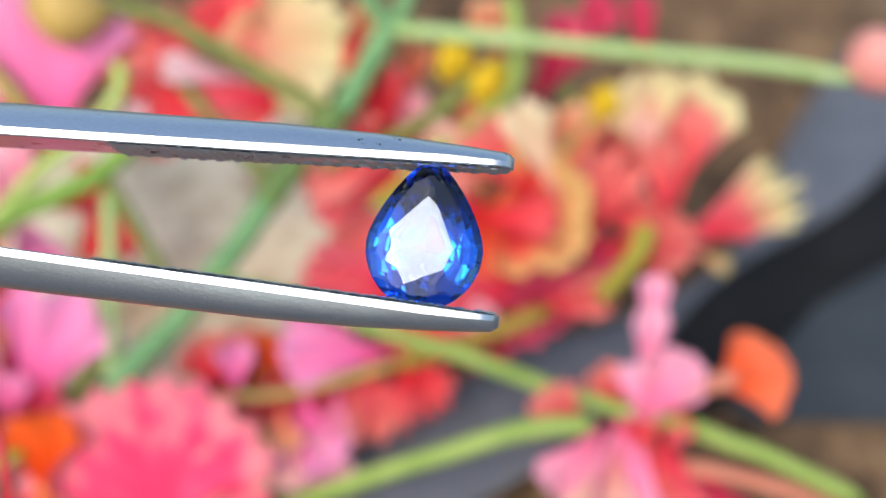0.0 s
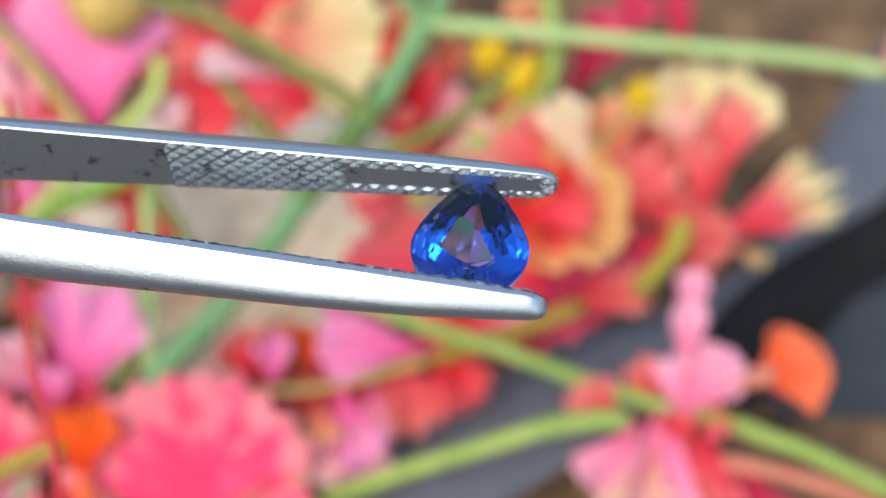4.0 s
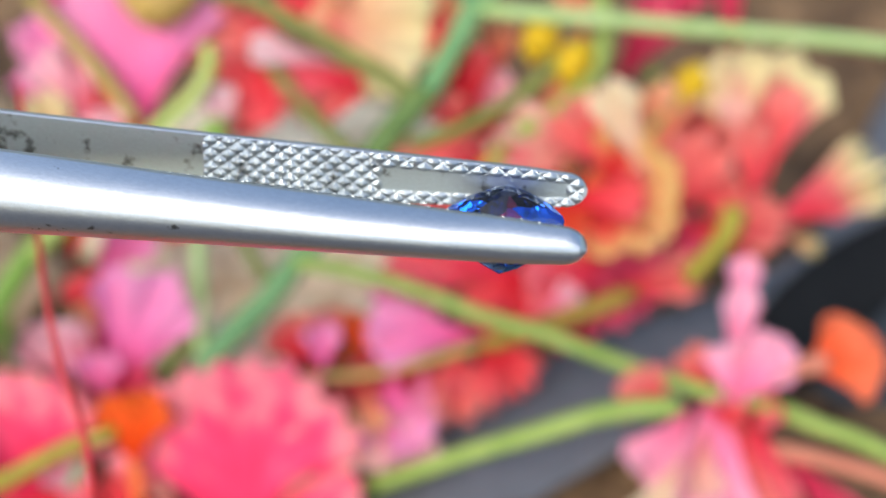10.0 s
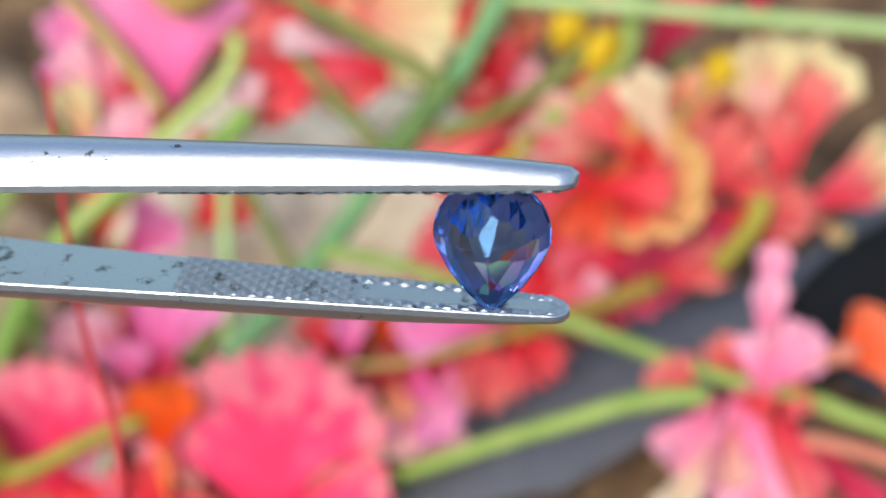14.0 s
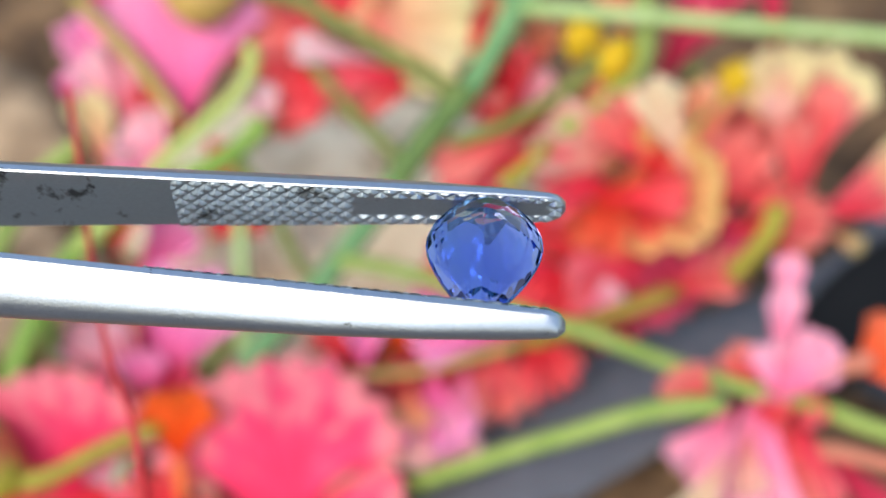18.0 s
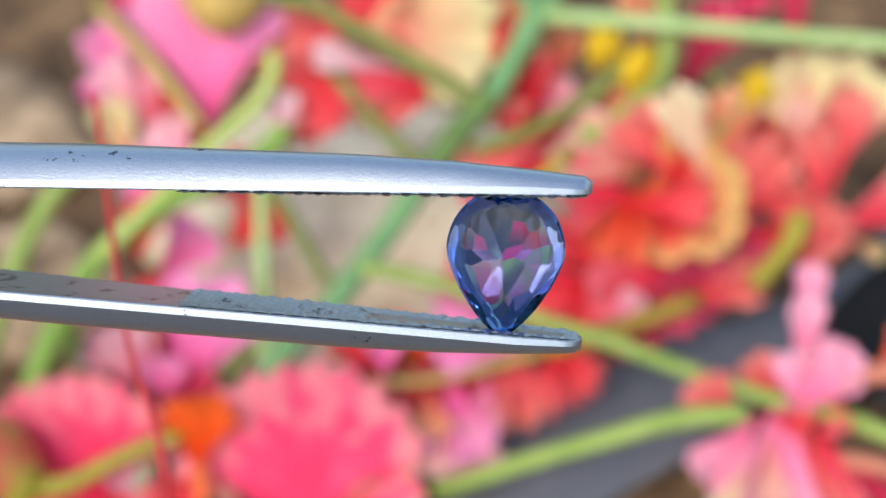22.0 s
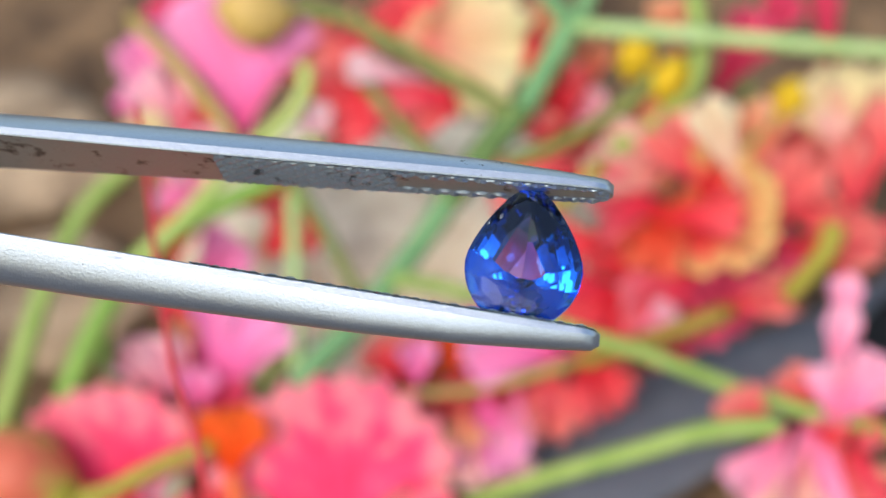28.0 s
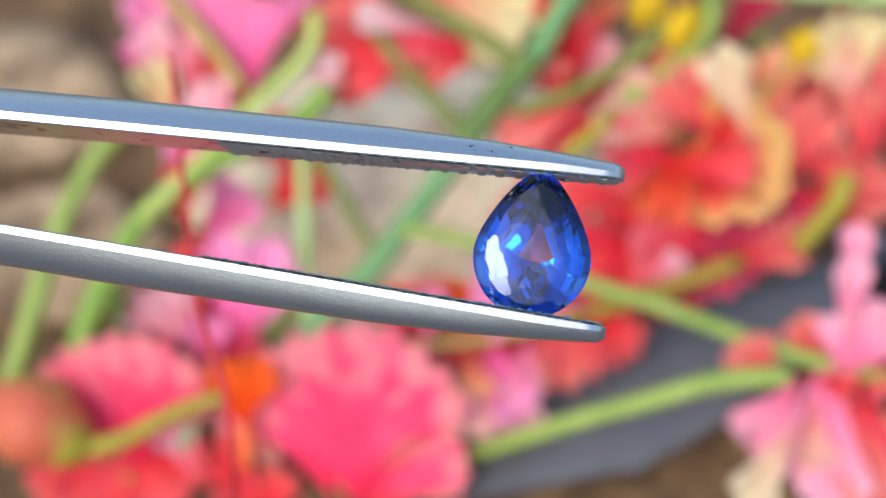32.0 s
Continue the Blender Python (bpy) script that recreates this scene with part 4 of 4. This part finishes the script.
def grip(parent, sign):
    """Diamond knurling, and the lengthwise groove that holds a stone, cut into a jaw's inner side."""
    step = 0.11
    nx, ny = int(23.8 / step), 34
    verts, faces = [], []
    for i in range(nx + 1):
        x = -18.9 + i * step
        hw = width_at(x) / 2 - 0.03
        for k in range(ny + 1):
            y = (2 * k / ny - 1) * hw
            p, q = (x + 1.3 * y) / 1.12, (x - 1.3 * y) / 1.12
            high = 0.03 + 0.165 * min(1.5 - abs((p % 1) - 0.5) * 3, 1.5 - abs((q % 1) - 0.5) * 3, 1.0)
            inside = max(0.0, min(1.0, (x + 8.2) / 0.6, (4.3 - x) / 0.5, (0.60 - abs(y) / hw) / 0.14))
            high = high * (1 - inside) + 0.015 * inside
            if k in (0, ny):
                high = min(high, 0.10)
            verts.append(Vector((x, y, sign * (inner_at(x) - high))) * MM)
    w = ny + 1
    for i in range(nx):
        for k in range(ny):
            a = i * w + k
            q = (a, a + 1, a + w + 1, a + w)
            faces.append(q if sign < 0 else tuple(reversed(q)))
    part("grip", mesh_of("grip", verts, faces, False), STEEL_GRIP, parent, "knurled jaw with a lengthwise groove")


def tweezers():
    e = tagged(new("tweezers"), "brushed steel gem tweezers with knurled jaws, closed on a blue stone", "tweezers")
    arm(e, 1, STEEL, "tapered brushed steel arm")
    arm(e, -1, STEEL, "tapered brushed steel arm")
    return e


# ---- the stone: a pear-shaped brilliant ----
def outline(a, size=1.0):
    """The pear's girdle at the angle a, millimetres; its point towards +z."""
    c, s = math.cos(a), math.sin(a)
    x = 3.48 * s * (1.0 if c < 0 else (1 - 0.36 * c ** 1.6))
    z = 3.52 * c if c < 0 else 4.95 * c ** 1.12 if c > 0 else 0.0
    return x * size, (z - 0.72) * size


def rim_at(a):
    """The pear's girdle at the angle a, and the direction straight out from it; millimetres."""
    p, q = Vector(outline(a - 0.02)), Vector(outline(a + 0.02))
    along = (q - p).normalized()
    return (p + q) / 2, Vector((-along.y, along.x))


def cut(bm, at, way):
    """Grind one flat facet: all that lies beyond the plane goes."""
    found = bmesh.ops.bisect_plane(bm, geom=bm.verts[:] + bm.edges[:] + bm.faces[:], dist=1e-5, plane_co=at, plane_no=way, clear_outer=True)
    edges = [e for e in found["geom_cut"] if isinstance(e, bmesh.types.BMEdge)]
    if len(edges) > 2:
        bmesh.ops.contextual_create(bm, geom=edges)


# facets, tier by tier: how many, turned by, degrees from the girdle's plane, how far in from the rim, height there; millimetres
PAVILION = ((18, 0.5, 62, 0.0, 0.13), (16, 0.0, 54, 0.38, 0.845), (14, 0.5, 47, 0.85, 1.49), (12, 0.0, 40, 1.40, 2.08), (9, 0.5, 33, 2.10, 2.667))
CROWN = ((16, 0.0, 27, 0.0, 0.11), (8, 0.0, 11, 0.72, 0.477), (8, 0.5, 5.5, 1.50, 0.628))


def gem():
    bm = bmesh.new()
    bmesh.ops.create_cube(bm, size=16)
    for k in range(40):
        p, out = rim_at(2 * math.pi * (k + 0.5) / 40)
        cut(bm, Vector((p.x, 0, p.y)), Vector((out.x, 0, out.y)))
    for tiers, side in ((PAVILION, 1), (CROWN, -1)):
        for count, turn, tilt, inset, high in tiers:
            for k in range(count):
                p, out = rim_at(2 * math.pi * (k + turn) / count + (0.05 if side > 0 else 0.0))
                wobble = radians(tilt + random.uniform(-1, 1) * (3.2 if side > 0 else 0.7))
                at = p - out * inset
                cut(bm, Vector((at.x, side * high, at.y)), Vector((out.x * math.sin(wobble), side * math.cos(wobble), out.y * math.sin(wobble))))
    cut(bm, Vector((0, -0.662, 0)), Vector((0.0, -1.0, 0.0)))
    cut(bm, Vector((0, 3.62, 0)), Vector((0.0, 1.0, 0.0)))
    bmesh.ops.remove_doubles(bm, verts=bm.verts[:], dist=0.004)
    bmesh.ops.recalc_face_normals(bm, faces=bm.faces[:])
    for v in bm.verts:
        v.co = Vector((v.co.x + 0.3, v.co.y + 0.15, v.co.z * 1.035)) * MM
    bm.normal_update()
    e = tagged(new("gemstone"), "pear-cut transparent blue sapphire held between tweezer jaws", "gemstone")
    kinds = {"table": [], "crown": [], "girdle": [], "pavilion": []}
    for f in bm.faces:
        up = f.normal.y
        kinds["table" if up < -0.9995 else "girdle" if abs(up) < 0.05 else "crown" if up < 0 else "pavilion"].append(f)
    for name, own in kinds.items():
        index, verts, faces = {}, [], []
        for f in own:
            for v in f.verts:
                if v not in index:
                    index[v] = len(verts)
                    verts.append(v.co.copy())
            faces.append(tuple(index[v] for v in f.verts))
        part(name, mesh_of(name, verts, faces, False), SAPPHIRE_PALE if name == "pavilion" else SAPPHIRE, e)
    bm.free()
    return e


pliers = tweezers()
jewel = gem()


def motions():
    rows = [
        (0.0, pose(0.00736, -0.04227, 0.08026, -54.13, -1.69, -8.76)),
        (0.5, pose(0.00755, -0.04273, 0.07990, -54.45, -2.16, -8.44)),
        (1.0, pose(0.00777, -0.04277, 0.07991, -53.63, -1.70, -8.33)),
        (1.5, pose(0.00742, -0.04207, 0.08050, -53.09, -1.61, -8.60)),
        (2.0, pose(0.00725, -0.04209, 0.08051, -65.13, -1.98, -8.37)),
        (2.5, pose(0.00727, -0.04230, 0.08039, -72.96, -0.71, -9.26)),
        (3.0, pose(0.00727, -0.04275, 0.08004, -81.28, -2.25, -8.48)),
        (3.5, pose(0.00731, -0.04269, 0.08013, -87.55, -2.12, -8.72)),
        (5.5, pose(0.00616, -0.04283, 0.07998, -67.50, -1.05, -8.39)),
        (6.0, pose(0.00585, -0.04293, 0.07983, -60.10, -0.64, -8.33)),
        (6.5, pose(0.00573, -0.04259, 0.08004, -52.14, -1.07, -7.25)),
        (7.0, pose(0.00591, -0.04229, 0.08023, -45.27, 0.29, -7.80)),
        (7.5, pose(0.00556, -0.04209, 0.08028, -44.20, -0.40, -7.50)),
        (8.0, pose(0.00527, -0.04250, 0.07985, -48.45, 0.53, -7.72)),
        (8.5, pose(0.00514, -0.04256, 0.07974, -64.20, 0.18, -8.03)),
        (9.0, pose(0.00511, -0.04269, 0.07958, -82.15, -0.84, -8.26)),
        (9.5, pose(0.00497, -0.04167, 0.08039, -96.96, -1.20, -7.59)),
        (10.0, pose(0.00529, -0.04189, 0.08021, -116.29, -1.03, -7.19)),
        (10.5, pose(0.00474, -0.04262, 0.07956, -127.68, -0.81, -6.54)),
        (11.0, pose(0.00400, -0.04261, 0.07952, -141.14, 0.37, -5.04)),
        (11.5, pose(0.00435, -0.04271, 0.07938, -151.72, -0.98, -5.30)),
        (12.0, pose(0.00407, -0.04331, 0.07882, -158.29, -1.41, -5.21)),
        (12.5, pose(0.00349, -0.04364, 0.07851, -167.98, -1.34, -5.36)),
        (13.0, pose(0.00371, -0.04360, 0.07850, -178.58, -1.16, -4.58)),
        (13.5, pose(0.00286, -0.04386, 0.07826, 171.11, -1.89, -4.29)),
        (14.0, pose(0.00232, -0.04374, 0.07837, 161.84, -1.61, -5.24)),
        (14.5, pose(0.00180, -0.04384, 0.07829, 151.91, -1.61, -4.22)),
        (16.5, pose(0.00154, -0.04449, 0.07789, 119.99, -0.79, -3.98)),
        (17.0, pose(0.00151, -0.04443, 0.07797, 110.51, -0.41, -4.32)),
        (17.5, pose(0.00117, -0.04399, 0.07836, 101.26, -1.13, -3.89)),
        (18.0, pose(0.00060, -0.04418, 0.07818, 89.18, -0.02, -3.48)),
        (18.5, pose(0.00072, -0.04446, 0.07790, 73.74, 0.12, -3.46)),
        (19.0, pose(0.00054, -0.04457, 0.07775, 65.88, 0.35, -3.33)),
        (19.5, pose(0.00020, -0.04469, 0.07760, 80.70, -1.57, -1.96)),
        (20.0, pose(-0.00007, -0.04439, 0.07783, 90.48, -0.07, -3.31)),
        (20.5, pose(-0.00016, -0.04470, 0.07754, 100.76, -1.22, -2.85)),
        (21.0, pose(0.00028, -0.04458, 0.07763, 109.29, 0.05, -4.13)),
        (21.5, pose(0.00030, -0.04410, 0.07806, 125.27, -0.85, -3.75)),
        (22.0, pose(0.00014, -0.04384, 0.07833, 142.47, -0.32, -4.51)),
        (22.5, pose(-0.00033, -0.04323, 0.07889, 154.72, -1.11, -3.34)),
        (23.0, pose(-0.00034, -0.04352, 0.07867, 167.46, -0.29, -4.65)),
        (23.5, pose(-0.00018, -0.04377, 0.07844, 177.43, -0.61, -3.74)),
        (24.0, pose(0.00041, -0.04377, 0.07837, -160.84, -0.43, -5.17)),
        (24.5, pose(0.00047, -0.04391, 0.07819, -137.94, 0.41, -5.31)),
        (25.0, pose(0.00039, -0.04401, 0.07809, -126.87, -0.30, -6.20)),
        (25.5, pose(-0.00019, -0.04369, 0.07836, -114.71, 0.28, -6.37)),
        (27.5, pose(-0.00106, -0.04262, 0.07943, -77.23, 1.01, -6.81)),
        (28.0, pose(-0.00125, -0.04309, 0.07903, -68.87, 1.82, -6.54)),
        (28.6, pose(-0.00158, -0.04368, 0.07853, -56.65, 3.44, -6.45)),
        (29.0, pose(-0.00169, -0.04415, 0.07811, -45.23, 3.44, -6.44)),
        (29.6, pose(-0.00204, -0.04462, 0.07766, -37.08, 2.92, -5.82)),
        (30.0, pose(-0.00194, -0.04404, 0.07814, -32.64, 2.90, -7.08)),
        (30.3, pose(-0.00193, -0.04426, 0.07795, -41.55, 3.16, -6.36)),
        (30.6, pose(-0.00189, -0.04494, 0.07736, -50.88, 3.28, -6.71)),
        (31.0, pose(-0.00172, -0.04502, 0.07727, -58.77, 3.09, -6.55)),
        (31.4, pose(-0.00178, -0.04515, 0.07717, -55.63, 3.38, -6.62)),
        (32.0, pose(-0.00152, -0.04470, 0.07750, -56.98, 3.03, -6.56)),
    ]
    # the filament sways a little in the air, about its foot
    foot_at = spot(-35.7, -81.8, 40)
    sway = ((0, 3.2), (3, 3.6), (5.5, 3.5), (6.2, 3.2), (7, 2.8), (8, 1.9), (9, 1.1), (10, 0.4), (13, 0.0), (17, 0.3), (21, 0.3), (24.5, 0.3), (28, 0.6), (30, 0.9), (31, 1.2), (32, 2.2))
    walk(hair, [(t, Matrix.Translation(foot_at) @ Matrix.Rotation(radians(-a), 4, EW) @ Matrix.Translation(-foot_at)) for t, a in sway])
    walk(pliers, rows)
    walk(jewel, rows)


motions()
